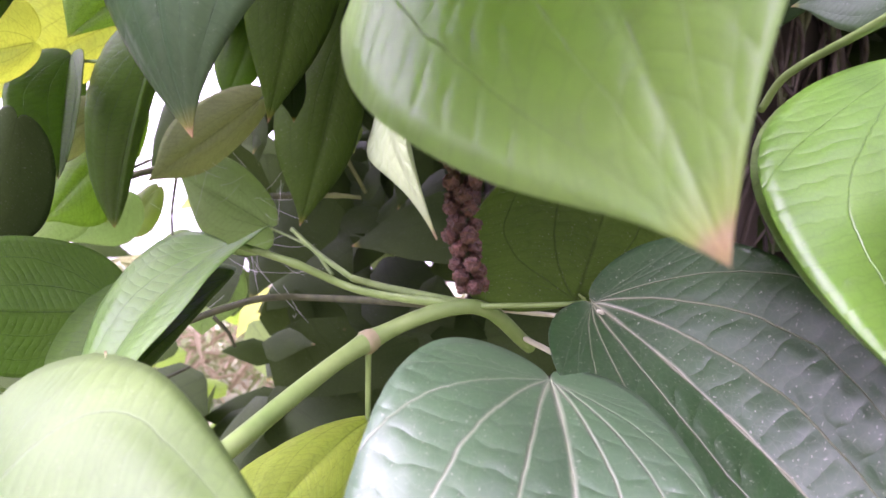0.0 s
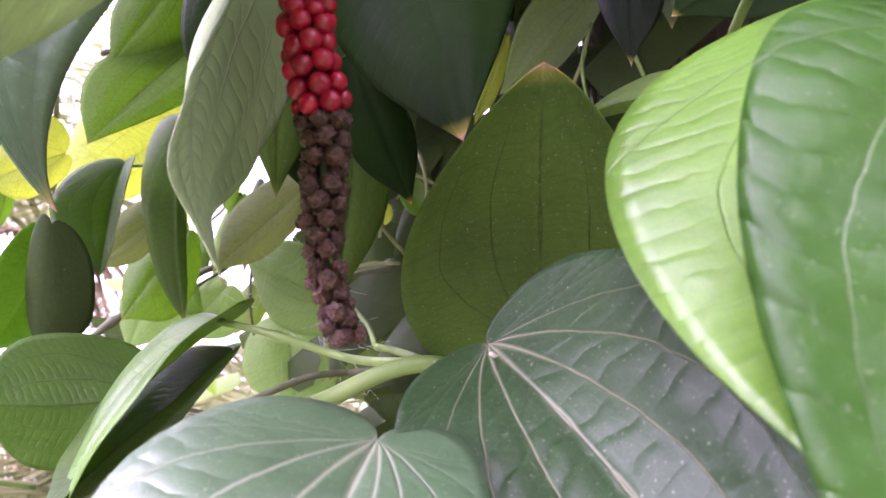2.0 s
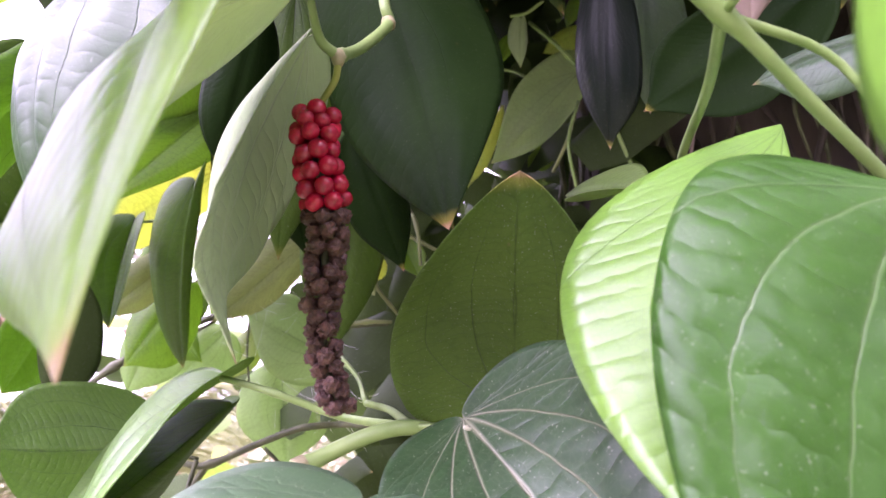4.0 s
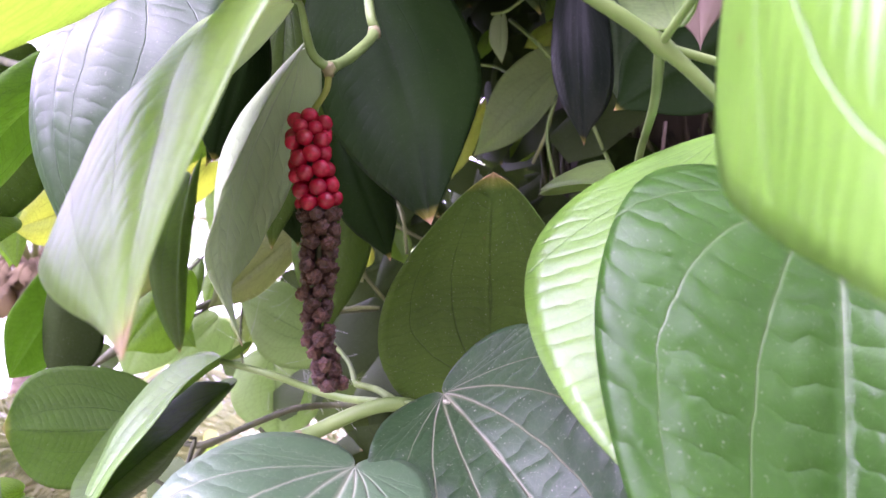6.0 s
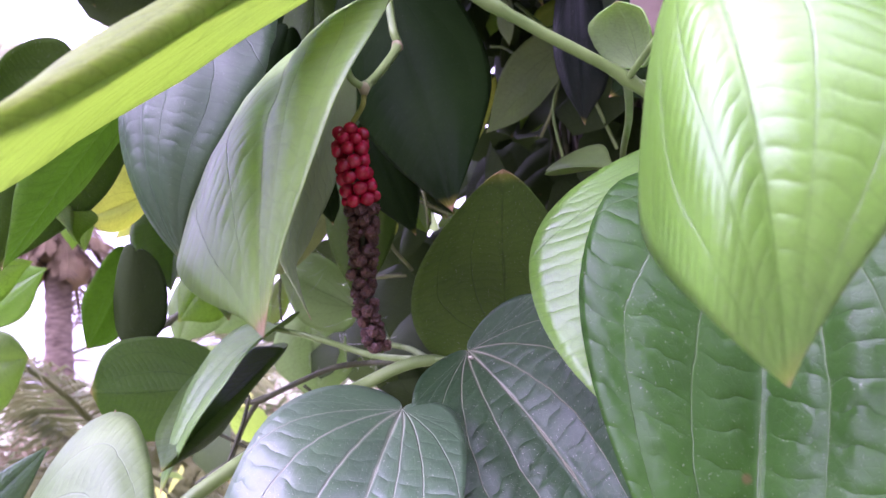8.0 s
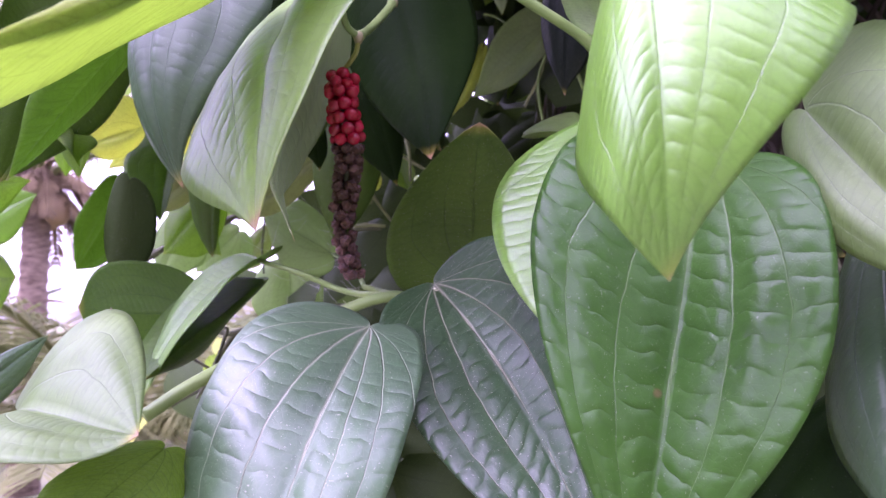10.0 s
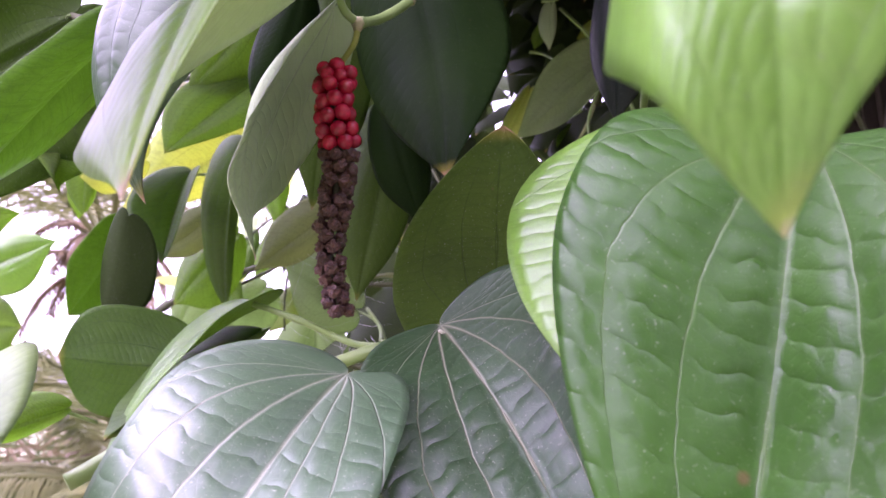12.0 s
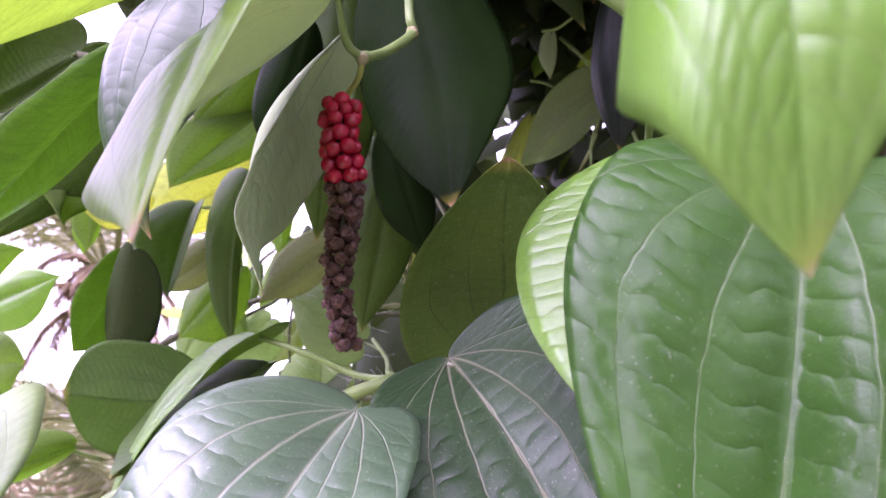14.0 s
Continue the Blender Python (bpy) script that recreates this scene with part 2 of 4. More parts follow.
LEAFY = leaf_material("leaf_thick_green", (0.046, 0.098, 0.014), (0.020, 0.042, 0.008), rough=0.5, through=0.27, glow=(0.44, 0.82, 0.05), sheen=0.3, net=0.6, ladder=0.5, line=0.6)
DULL = leaf_material("leaf_dull_green", (0.044, 0.092, 0.010), (0.020, 0.038, 0.008), rough=0.55, through=0.16, glow=(0.40, 0.70, 0.09), sheen=0.22, net=0.3, ladder=0.5, dust=0.4, line=0.55)
BRIGHT = leaf_material("leaf_bright_upper", (0.113, 0.262, 0.030), (0.080, 0.175, 0.035), rough=0.34, through=0.30, glow=(0.56, 0.92, 0.16), net=0.2, sheen=1.0, ladder=0.4, tip=0.985, relief=0.6, rib=-0.25, line=0.3)
LIME = leaf_material("leaf_yellow_underside", (0.18, 0.25, 0.042), (0.13, 0.185, 0.03), rough=0.55, through=0.48, glow=(0.80, 1.0, 0.18), sheen=0.3, net=0.6, ladder=0.5, rib=0.5)
YELLOW = leaf_material("leaf_yellow_green", (0.26, 0.36, 0.07), (0.15, 0.24, 0.04), rough=0.45, through=0.68, glow=(0.92, 1.0, 0.24), net=0.6)
SOFT = leaf_material("leaf_soft_upper", (0.15, 0.265, 0.070), (0.30, 0.38, 0.22), rough=0.40, through=0.3, glow=(0.72, 0.9, 0.30), net=0.3, sheen=0.55, ladder=0.35, tip=0.968)
UNDER = leaf_material("leaf_underside", (0.185, 0.255, 0.115), (0.14, 0.20, 0.08), rough=0.55, through=0.5, glow=(0.68, 0.90, 0.30), sheen=0.3, net=0.4, ladder=0.5, rib=0.5)
PALE = leaf_material("leaf_pale_underside", (0.25, 0.34, 0.18), (0.34, 0.40, 0.27), rough=0.5, through=0.2, glow=(0.6, 0.78, 0.42), sheen=0.4, ladder=0.7, net=0.35, rib=0.5, dust=0.3)
SILVER = leaf_material("leaf_blue_green_upper", (0.036, 0.076, 0.034), (0.065, 0.105, 0.057), rough=0.36, through=0.12, glow=(0.5, 0.7, 0.3), sheen=0.4, net=0.06, ladder=0.3, line=0.6)
LACE = leaf_material("leaf_webbed_pale", (0.16, 0.235, 0.095), (0.10, 0.15, 0.05), rough=0.6, through=0.55, glow=(0.62, 0.85, 0.36), sheen=0.25, net=0.5, rib=0.3, dust=0.8)
OLIVE = leaf_material("leaf_old_underside", (0.15, 0.19, 0.085), (0.08, 0.10, 0.04), rough=0.6, through=0.4, glow=(0.65, 0.75, 0.3), sheen=0.25, net=0.5, rib=0.4)
# shaded copy of the leaf green: shade is put into the base colour
SHADE_GREEN = leaf_material("leaf_shade_green", (0.026, 0.046, 0.012), (0.018, 0.032, 0.008), rough=0.6, through=0.08, glow=(0.3, 0.5, 0.1), relief=0.15, sheen=0.12, net=0.3, ladder=0.2, line=0.4, rib=-0.1)
GREY = leaf_material("leaf_grey_green", (0.105, 0.178, 0.050), (0.16, 0.22, 0.11), rough=0.48, through=0.24, glow=(0.6, 0.82, 0.30), relief=0.4, sheen=0.5, net=0.12, ladder=0.35)
# lit copy of the leaf green: light from behind put into base and glow
BACKLIT = leaf_material("leaf_backlit_green", (0.085, 0.150, 0.025), (0.024, 0.050, 0.009), rough=0.5, through=0.44, glow=(0.55, 0.88, 0.08), sheen=0.3, net=0.8, ladder=0.6, rib=0.3)
HUB = plain_material("pale_hub", (0.42, 0.42, 0.28), (0.5, 0.5, 0.36), 60, 0.5)
SLATE = leaf_material("leaf_slate_dark", (0.007, 0.013, 0.009), (0.02, 0.026, 0.022), rough=0.40, through=0.02, glow=(0.3, 0.45, 0.15), net=0.06, sheen=0.2, ladder=0.4, dust=0.1, relief=0.3)
RIBBON = leaf_material("leaf_folded_upper", (0.105, 0.225, 0.042), (0.16, 0.27, 0.09), rough=0.38, through=0.2, glow=(0.6, 0.9, 0.2), net=0.15, sheen=0.6, ladder=0.4)
DUSKY = leaf_material("leaf_dusky_upper", (0.023, 0.074, 0.022), (0.34, 0.34, 0.22), rough=0.38, through=0.05, glow=(0.3, 0.45, 0.15), net=0.05, sheen=0.55, ladder=0.75, coat=0.1, dust=0.5, line=0.7)
STEM = plain_material("green_stem", (0.115, 0.20, 0.045), (0.20, 0.30, 0.085), 60, 0.45, 0.0006, 0.4, (1, 1, 1))
TWIG = plain_material("dark_twig", (0.035, 0.045, 0.018), (0.09, 0.10, 0.04), 90, 0.7, 0.0008, 0.6)
NODE = plain_material("stem_node", (0.22, 0.24, 0.10), (0.30, 0.24, 0.14), 120, 0.7, 0.0008, 0.8)
BARK = plain_material("bark", (0.018, 0.013, 0.010), (0.060, 0.044, 0.035), 40, 0.9, 0.004, 0.9, (1, 1, 0.4))
ROOTLET = plain_material("dry_rootlet", (0.13, 0.09, 0.085), (0.26, 0.20, 0.18), 60, 0.8, 0.001, 0.5)
OLIVESTEM = plain_material("olive_stem", (0.09, 0.11, 0.035), (0.17, 0.20, 0.07), 80, 0.6, 0.0006, 0.5)
DRY = plain_material("dry_leaf", (0.11, 0.078, 0.055), (0.22, 0.165, 0.12), 50, 0.85, 0.001, 0.6)


# ---- builders ----
def link_mesh(name, verts, faces, materials, parent=None, label="", uvs=None, smooth=True, mat_of=None):
    me = bpy.data.meshes.new(name)
    me.from_pydata([tuple(v) for v in verts], [], faces)
    for m in materials:
        me.materials.append(m)
    if smooth:
        me.polygons.foreach_set("use_smooth", [True] * len(me.polygons))
    if uvs is not None:
        layer = me.uv_layers.new(name="UVMap")
        for loop in me.loops:
            layer.data[loop.index].uv = uvs[loop.vertex_index]
    if mat_of is not None:
        me.polygons.foreach_set("material_index", mat_of)
    me.update()
    ob = new(name, me)
    if parent:
        ob.parent = parent
    if label:
        ob["label"] = label
    return ob


def thing(name, place, label, category, group="", kind=""):
    ob = new(name)
    ob.empty_display_size = 0.02
    return tagged(ob, label, category, group, kind)


def spline(points, steps):
    """A smooth line through the points."""
    p = [Vector(q) for q in points]
    p = [p[0] * 2 - p[1]] + p + [p[-1] * 2 - p[-2]]
    out = []
    for i in range(1, len(p) - 2):
        for k in range(steps):
            t = k / steps
            a, b, c, d = p[i - 1], p[i], p[i + 1], p[i + 2]
            out.append(0.5 * ((2 * b) + (c - a) * t + (2 * a - 5 * b + 4 * c - d) * t * t + (3 * b - a - 3 * c + d) * t ** 3))
    out.append(p[-2])
    return out


def tube(name, points, radii, material, parent=None, label="", steps=7, sides=9, knobs=()):
    """A stem: a tapering tube through the points. knobs: (where along 0..1, how much thicker)."""
    line = spline(points, steps)
    verts, faces = [], []
    up = Vector((0.3, 0.2, 1)).normalized()
    for i, c in enumerate(line):
        f = i / (len(line) - 1)
        g = f * (len(radii) - 1)
        k = min(int(g), len(radii) - 2)
        r = radii[k] + (radii[k + 1] - radii[k]) * (g - k)
        for w, more in knobs:
            r *= 1 + more * math.exp(-((f - w) / 0.025) ** 2)
        d = (line[min(i + 1, len(line) - 1)] - line[max(i - 1, 0)]).normalized()
        x = d.cross(up)
        x = x.normalized() if x.length > 1e-4 else Vector((1, 0, 0))
        y = d.cross(x)
        for j in range(sides):
            a = 2 * math.pi * j / sides
            verts.append(c + (x * math.cos(a) + y * math.sin(a)) * r)
    for i in range(len(line) - 1):
        for j in range(sides):
            k = (j + 1) % sides
            faces.append((i * sides + j, i * sides + k, (i + 1) * sides + k, (i + 1) * sides + j))
    faces.append(tuple(range(sides))[::-1])
    faces.append(tuple((len(line) - 1) * sides + j for j in range(sides)))
    return link_mesh(name, verts, faces, [material], parent, label)


def bez(a, b, c, d, t):
    u = 1 - t
    return a * u ** 3 + 3 * b * u * u * t + 3 * c * u * t * t + d * t ** 3


def leaf(parent, base, tip, left, right, upper=MID, under=UNDER, label="", arch=0.06, puff=0.06, puff_left=None, lobe=0.10,
         wide=0.34, point=0.30, quilt=0.006, seed=0, rows=30, cols=9, petiole=None, petiole_r=0.0009, wave=0.012, name="leaf", tip_bend=0.0, twist=0.0, sweep=0.0, crest=1.0, stalk=STEM, notch=0.10):
    """A pepper-vine blade from the foot and point of its midrib and the two places where it is widest."""
    B, T, L, R = (Vector(q) for q in (base, tip, left, right))
    axis = T - B
    length = axis.length
    lat = R - L
    nrm = axis.cross(lat).normalized()
    ctrl = (B + T) / 2 + nrm * arch * length * 2 + lat.normalized() * sweep * length * 2

    def mid(y):
        if y < 0:
            return B + (ctrl - B) * 2 * y
        q = B * (1 - y) ** 2 + ctrl * 2 * y * (1 - y) + T * y * y
        return q + nrm * (tip_bend * length * max(0, y - 0.6) ** 2 * 6)

    m = mid(wide)
    d_r, d_l = R - m, L - m
    a, b = (d_r - d_l) / 2, (d_r + d_l) / 2
    e = 0.35
    top = math.sqrt(1 + e * e) - e
    pl = puff if puff_left is None else puff_left
    size = lat.length * 1.4
    spin = axis.normalized()
    rnd = random.Random(seed * 7 + 3)
    ph = [rnd.uniform(0, 6.28) for _ in range(4)]
    verts, uvs, faces, ids = [], [], [], {}
    beyond = [(bez(wide, wide + 0.26, 0.84, 1.0, t / 40), bez(1.0, 1.0, point, 0.0, t / 40)) for t in range(41)]

    def fan(y):
        """Half width of the fan of main veins, which all spring from the blade's foot."""
        if y <= 0:
            return 0.02
        spread = math.sin(math.pi / 2 * min(1, y / 0.5)) ** 0.72
        if y < wide:
            return max(0.02, spread)
        for (y0, x0), (y1, x1) in zip(beyond, beyond[1:]):
            if y <= y1:
                return max(0.004, spread * (x0 + (x1 - x0) * (y - y0) / max(1e-6, y1 - y0)))
        return 0.004

    for i in range(rows + 1):
        s = i / rows
        if s < 0.42:
            t = s / 0.42
            mx, my = bez(0, notch, 0.98, 1.0, t), bez(0, -lobe * 1.9, -lobe * 1.5, wide, t)
            my0 = wide * 0.72 * t ** 1.3
        else:
            t = (s - 0.42) / 0.58
            mx, my = bez(1.0, 1.0, point, 0.0, t), bez(wide, wide + 0.26, 0.84, 1.0, t)
            my0 = wide * 0.72 + (1 - wide * 0.72) * t ** 0.92
        for j in range(-cols, cols + 1):
            r = j / cols
            q = abs(r)
            x = mx * r
            y = my0 + (my - my0) * q ** 1.25
            f = (math.sqrt(x * x + e * e) - e) / top
            turn = Matrix.Rotation(twist * (y - wide), 3, spin)
            pos = mid(y) + turn @ (a * x + b * f)
            k = crest if r < 0 else 1.0
            hump = (q ** k - q ** (2 * k)) * 4 * mx
            pos += nrm * size * (puff if r > 0 else pl) * hump
            env = mx * (0.35 + 0.65 * min(1, s * 4))
            vein = min(2.0, abs(x) / fan(y)) if y < 0.985 else q
            pos += nrm * size * quilt * (0.5 * (1 - math.cos(2 * math.pi * vein * 2.75)) - 0.5) * env * min(1, max(0, y - 0.05) * 5)
            pos += nrm * size * wave * q * q * env * (math.sin(9 * s + ph[0] + (1.3 if r > 0 else 0)) + 0.5 * math.sin(17 * s + ph[1 if r > 0 else 2]))
            pos += nrm * size * 0.012 * noise.noise(pos * 38 + Vector((seed, 0, 0))) * env
            ids[i, j] = len(verts)
            verts.append(pos)
            uvs.append((0.5 + math.copysign(vein, r) / 4 if j else 0.5, y))
    for i in range(rows):
        for j in range(-cols, cols):
            faces.append((ids[i, j], ids[i + 1, j], ids[i + 1, j + 1], ids[i, j + 1]))
    ob = link_mesh(name, verts, faces, [upper, under], parent, label, uvs)
    sol = ob.modifiers.new("thick", 'SOLIDIFY')
    sol.thickness, sol.offset, sol.material_offset = 0.00035, -1.0, 1
    if petiole is not None:
        way = [B + (ctrl - B).normalized() * 0.004 - nrm * 0.0016] + [B - nrm * 0.0030 + (ctrl - B).normalized() * 0.001] + [Vector(q) for q in petiole]
        tube("petiole", way, (petiole_r * 0.45, petiole_r * 0.7, petiole_r, petiole_r * 1.15), stalk, ob, steps=6, sides=8)
    return ob


# ---- green pepper vine shoot carrying the ripening fruit spike ----
fruit_shoot = thing("pepper_vine_shoot", None, "green pepper vine shoot carrying the ripening fruit spike", "vine", "pepper vine shoots")
tube("stem", [(0.0153, 0.1923, 1.3962), (0.0125, 0.2158, 1.4110), (0.0127, 0.2375, 1.4301), (0.0117, 0.2367, 1.4384), (0.0074, 0.2424, 1.4743)], (0.0017, 0.0019, 0.0019, 0.0018), STEM, fruit_shoot, steps=8, sides=11, knobs=((0.02, 0.4), (0.5, 0.3)))
tube("node", [(0.0130, 0.2377, 1.4281), (0.0127, 0.2375, 1.4301), (0.0125, 0.2373, 1.4321)], (0.002, 0.0027, 0.002), NODE, fruit_shoot, "brown ring at a stem joint", steps=3, sides=11)
tube("collar", [(0.0153, 0.1923, 1.3937), (0.0153, 0.1923, 1.3962), (0.0153, 0.1923, 1.3980)], (0.0014, 0.0023, 0.0016), NODE, fruit_shoot, "brownish collar above the fruit stalk", steps=3, sides=11)
leaf(fruit_shoot, (0.0133, 0.1748, 1.4113), (0.0408, 0.0789, 1.3025), (-0.0077, 0.1203, 1.3393), (0.0591, 0.1161, 1.3875), SOFT, PALE, "pale green leaf folded along its midrib with a browned tip", petiole=[(0.0125, 0.1862, 1.3998), (0.0153, 0.1923, 1.3962)], arch=0.109, puff=0.020, puff_left=0.040, lobe=0.047, wide=0.308, point=0.388, tip_bend=0.015, twist=0.277, sweep=0.026, petiole_r=0.0014, seed=1, rows=40, cols=12, quilt=0.003)
leaf(fruit_shoot, (0.0060, 0.1918, 1.4039), (0.0084, 0.1628, 1.3107), (0.0010, 0.1573, 1.3520), (-0.0163, 0.2087, 1.3529), PALE, PALE, "hanging grey-green leaf with a twisted dry tip", arch=-0.181, puff=0.040, puff_left=0.040, lobe=0.050, wide=0.339, point=0.158, tip_bend=-0.046, twist=-0.158, sweep=-0.002, seed=2, rows=40, cols=12, quilt=0.022)


# ---- thick green pepper vine shoot with large dark glossy leaves ----
low_shoot = thing("pepper_vine_shoot", None, "thick green pepper vine shoot with large dark glossy leaves", "vine", "pepper vine shoots")
tube("stem", [(0.0287, 0.2850, 1.2776), (0.0082, 0.2564, 1.2935), (-0.0247, 0.2410, 1.2826), (-0.0498, 0.1878, 1.2601), (-0.0627, 0.1672, 1.2467)], (0.0026, 0.0027, 0.0028, 0.0028), STEM, low_shoot, "thick pale green stem with a swollen node", steps=9, sides=12, knobs=((0.5, 0.35),))
tube("node", [(-0.0272, 0.2381, 1.2812), (-0.0256, 0.2399, 1.2820), (-0.0238, 0.2420, 1.2831), (-0.0223, 0.2438, 1.2840)], (0.0026, 0.0041, 0.0038, 0.0026), NODE, low_shoot, "rough brown swollen node", steps=3, sides=12)
leaf(low_shoot, (0.0289, 0.1713, 1.2801), (0.0058, 0.1120, 1.1618), (-0.0105, 0.1284, 1.2564), (0.0574, 0.1242, 1.2422), DARK, UNDER, "large glossy dark green heart-shaped leaf", petiole=[(0.0377, 0.2373, 1.2774), (0.0267, 0.2735, 1.2814)], arch=0.236, puff=0.040, puff_left=0.040, lobe=0.042, wide=0.461, point=0.451, tip_bend=0.000, twist=0.390, sweep=0.075, seed=3, rows=56, cols=16, quilt=0.006, notch=0.02, stalk=HUB)
leaf(low_shoot, (0.0424, 0.2049, 1.2964), (0.1162, 0.1320, 1.2067), (0.0450, 0.1552, 1.2594), (0.0893, 0.1814, 1.3035), DUSKY, UNDER, "large glossy dark green leaf with pale veins", petiole=[(0.0416, 0.2831, 1.2893), (0.0082, 0.2564, 1.2935)], arch=0.012, puff=0.012, puff_left=0.020, lobe=0.036, wide=0.334, point=0.414, tip_bend=0.001, twist=0.313, sweep=0.044, seed=4, rows=56, cols=16, quilt=0.006, notch=0.02, stalk=HUB)
leaf(low_shoot, (0.0433, 0.2593, 1.2959), (0.0600, 0.2094, 1.3604), (0.0046, 0.2481, 1.3124), (0.0799, 0.2492, 1.3020), DULL, DULL, "upright cupped matt green leaf with a pale point", petiole=[(0.0082, 0.2564, 1.2935)], arch=-0.002, puff=0.040, puff_left=0.040, lobe=0.061, wide=0.402, point=0.701, tip_bend=0.033, twist=0.149, sweep=-0.006, seed=5, rows=44, cols=14)
leaf(low_shoot, (-0.0249, 0.2464, 1.2561), (-0.0455, 0.1816, 1.2345), (-0.0550, 0.2159, 1.2489), (-0.0239, 0.2108, 1.2385), YELLOW, UNDER, "young yellow-green leaf", petiole=[(-0.0247, 0.2410, 1.2826)], arch=0.08, seed=6)
tube("side_stem", [(0.0082, 0.2564, 1.2935), (-0.0370, 0.2957, 1.2978), (-0.0623, 0.2871, 1.3085), (-0.0837, 0.2816, 1.3156)], (0.0017, 0.0016, 0.0014), STEM, low_shoot, knobs=((0.66, 0.3),))
leaf(low_shoot, (-0.0961, 0.3036, 1.3166), (-0.1261, 0.2410, 1.2431), (-0.1386, 0.2929, 1.3018), (-0.0796, 0.2572, 1.3091), RIBBON, LEAFY, "arched narrow leaf folded downwards along its midrib", seed=7, arch=0.095, wide=0.481, lobe=0.032, point=0.562, puff=0.02, tip_bend=-0.009, twist=0.236, sweep=-0.009)
leaf(low_shoot, (-0.0930, 0.3029, 1.3050), (-0.1164, 0.2323, 1.2540), (-0.1661, 0.2998, 1.2807), (-0.1631, 0.3650, 1.2809), LEAFY, LEAFY, "dark green leaf hanging in shade under a narrow one", seed=70, lobe=0.038, wide=0.484, arch=-0.009, point=0.477, tip_bend=0.002, twist=0.386, sweep=-0.013)
leaf(low_shoot, (-0.0183, 0.1216, 1.2439), (-0.0199, 0.0762, 1.2250), (-0.0270, 0.0888, 1.2418), (-0.0079, 0.1125, 1.2283), BACKLIT, UNDER, "light green leaf below the pale one", seed=73)


# ---- light green pepper vine shoot with broad glossy leaves ----
right_shoot = thing("pepper_vine_shoot", None, "light green pepper vine shoot with broad glossy leaves", "vine", "pepper vine shoots")
tube("stem", [(0.1520, 0.1982, 1.3308), (0.1288, 0.1732, 1.3517), (0.1114, 0.1544, 1.3674), (0.0924, 0.1335, 1.3774), (0.0734, 0.1126, 1.3875), (0.0354, 0.0707, 1.4076)], (0.0014, 0.0015, 0.0016, 0.0015, 0.0014), STEM, right_shoot, steps=8, sides=11, knobs=((0.4, 0.5), (0.72, 0.35)))
tube("side_stem", [(0.1114, 0.1544, 1.3674), (0.1089, 0.1836, 1.3651), (0.1027, 0.2274, 1.3642), (0.1006, 0.2457, 1.3575)], (0.0013, 0.0012, 0.0013), STEM, right_shoot)
leaf(right_shoot, (0.1283, 0.0824, 1.3614), (0.1320, 0.0594, 1.2897), (0.1142, 0.0777, 1.3157), (0.1667, 0.0833, 1.3435), BRIGHT, UNDER, "light green glossy leaf with a drawn-out tip", petiole=[(0.1227, 0.1261, 1.3689), (0.1114, 0.1544, 1.3674)], arch=0.248, puff=0.040, puff_left=0.040, lobe=0.031, wide=0.144, point=0.415, tip_bend=-0.034, twist=0.169, sweep=0.035, seed=8, rows=56, cols=16, quilt=0.004)
leaf(right_shoot, (0.1434, 0.1692, 1.3340), (0.1203, 0.1367, 1.2064), (0.0938, 0.1414, 1.3134), (0.1718, 0.1304, 1.2856), DEEP, UNDER, "very large glossy deep green leaf with strong veins", petiole=[(0.1327, 0.1705, 1.3604), (0.1114, 0.1544, 1.3674)], arch=0.062, puff=0.040, puff_left=0.040, lobe=0.000, wide=0.466, point=0.360, tip_bend=-0.003, twist=-0.377, sweep=0.005, seed=9, rows=64, cols=22, quilt=0.006)
leaf(right_shoot, (0.1265, 0.2098, 1.3630), (0.1015, 0.1411, 1.2696), (0.0755, 0.1748, 1.3278), (0.0765, 0.1831, 1.3282), BRIGHT, UNDER, "light green leaf tucked behind a larger one", arch=0.055, puff=0.040, puff_left=0.040, lobe=0.009, wide=0.299, point=0.560, tip_bend=-0.009, twist=-0.088, sweep=-0.003, seed=19, rows=44, cols=14, quilt=0.008)
leaf(right_shoot, (0.1148, 0.1500, 1.3688), (0.1117, 0.1419, 1.3850), (0.1034, 0.1496, 1.3796), (0.1194, 0.1359, 1.3739), BRIGHT, UNDER, "curled base lobe beside the stalk of a light green leaf", seed=9, lobe=0.03, wide=0.5, point=0.75, arch=0.12, puff=0.05, rows=24, cols=8, quilt=0.012)
leaf(right_shoot, (0.2077, 0.1545, 1.4035), (0.1361, 0.1159, 1.3677), (0.1566, 0.1294, 1.3845), (0.1777, 0.1290, 1.3611), BRIGHT, UNDER, "glossy bright green leaf", seed=10, arch=0.05, puff=0.04)
leaf(right_shoot, (0.1716, 0.1609, 1.3427), (0.1985, 0.1181, 1.2877), (0.1713, 0.1452, 1.3060), (0.1968, 0.1417, 1.3558), GREY, UNDER, "grey-green leaf with an uneven edge", seed=11, arch=0.05, wave=0.02)
leaf(right_shoot, (0.1961, 0.1848, 1.3097), (0.1880, 0.1367, 1.2216), (0.1749, 0.1778, 1.2604), (0.2145, 0.1485, 1.2699), SILVER, UNDER, "drooping grey-green leaf", seed=12)
leaf(right_shoot, (0.1894, 0.2155, 1.2543), (0.1428, 0.1589, 1.2053), (0.1502, 0.1960, 1.2298), (0.1943, 0.1881, 1.2213), SHADE_BLACK, UNDER, "dark green shaded leaf", seed=13)
leaf(right_shoot, (0.1288, 0.2148, 1.4409), (0.1247, 0.2280, 1.3962), (0.1121, 0.2229, 1.4193), (0.1366, 0.2231, 1.4156), DRY, DRY, "dried brown leaf", seed=74, point=0.12, wave=0.03)


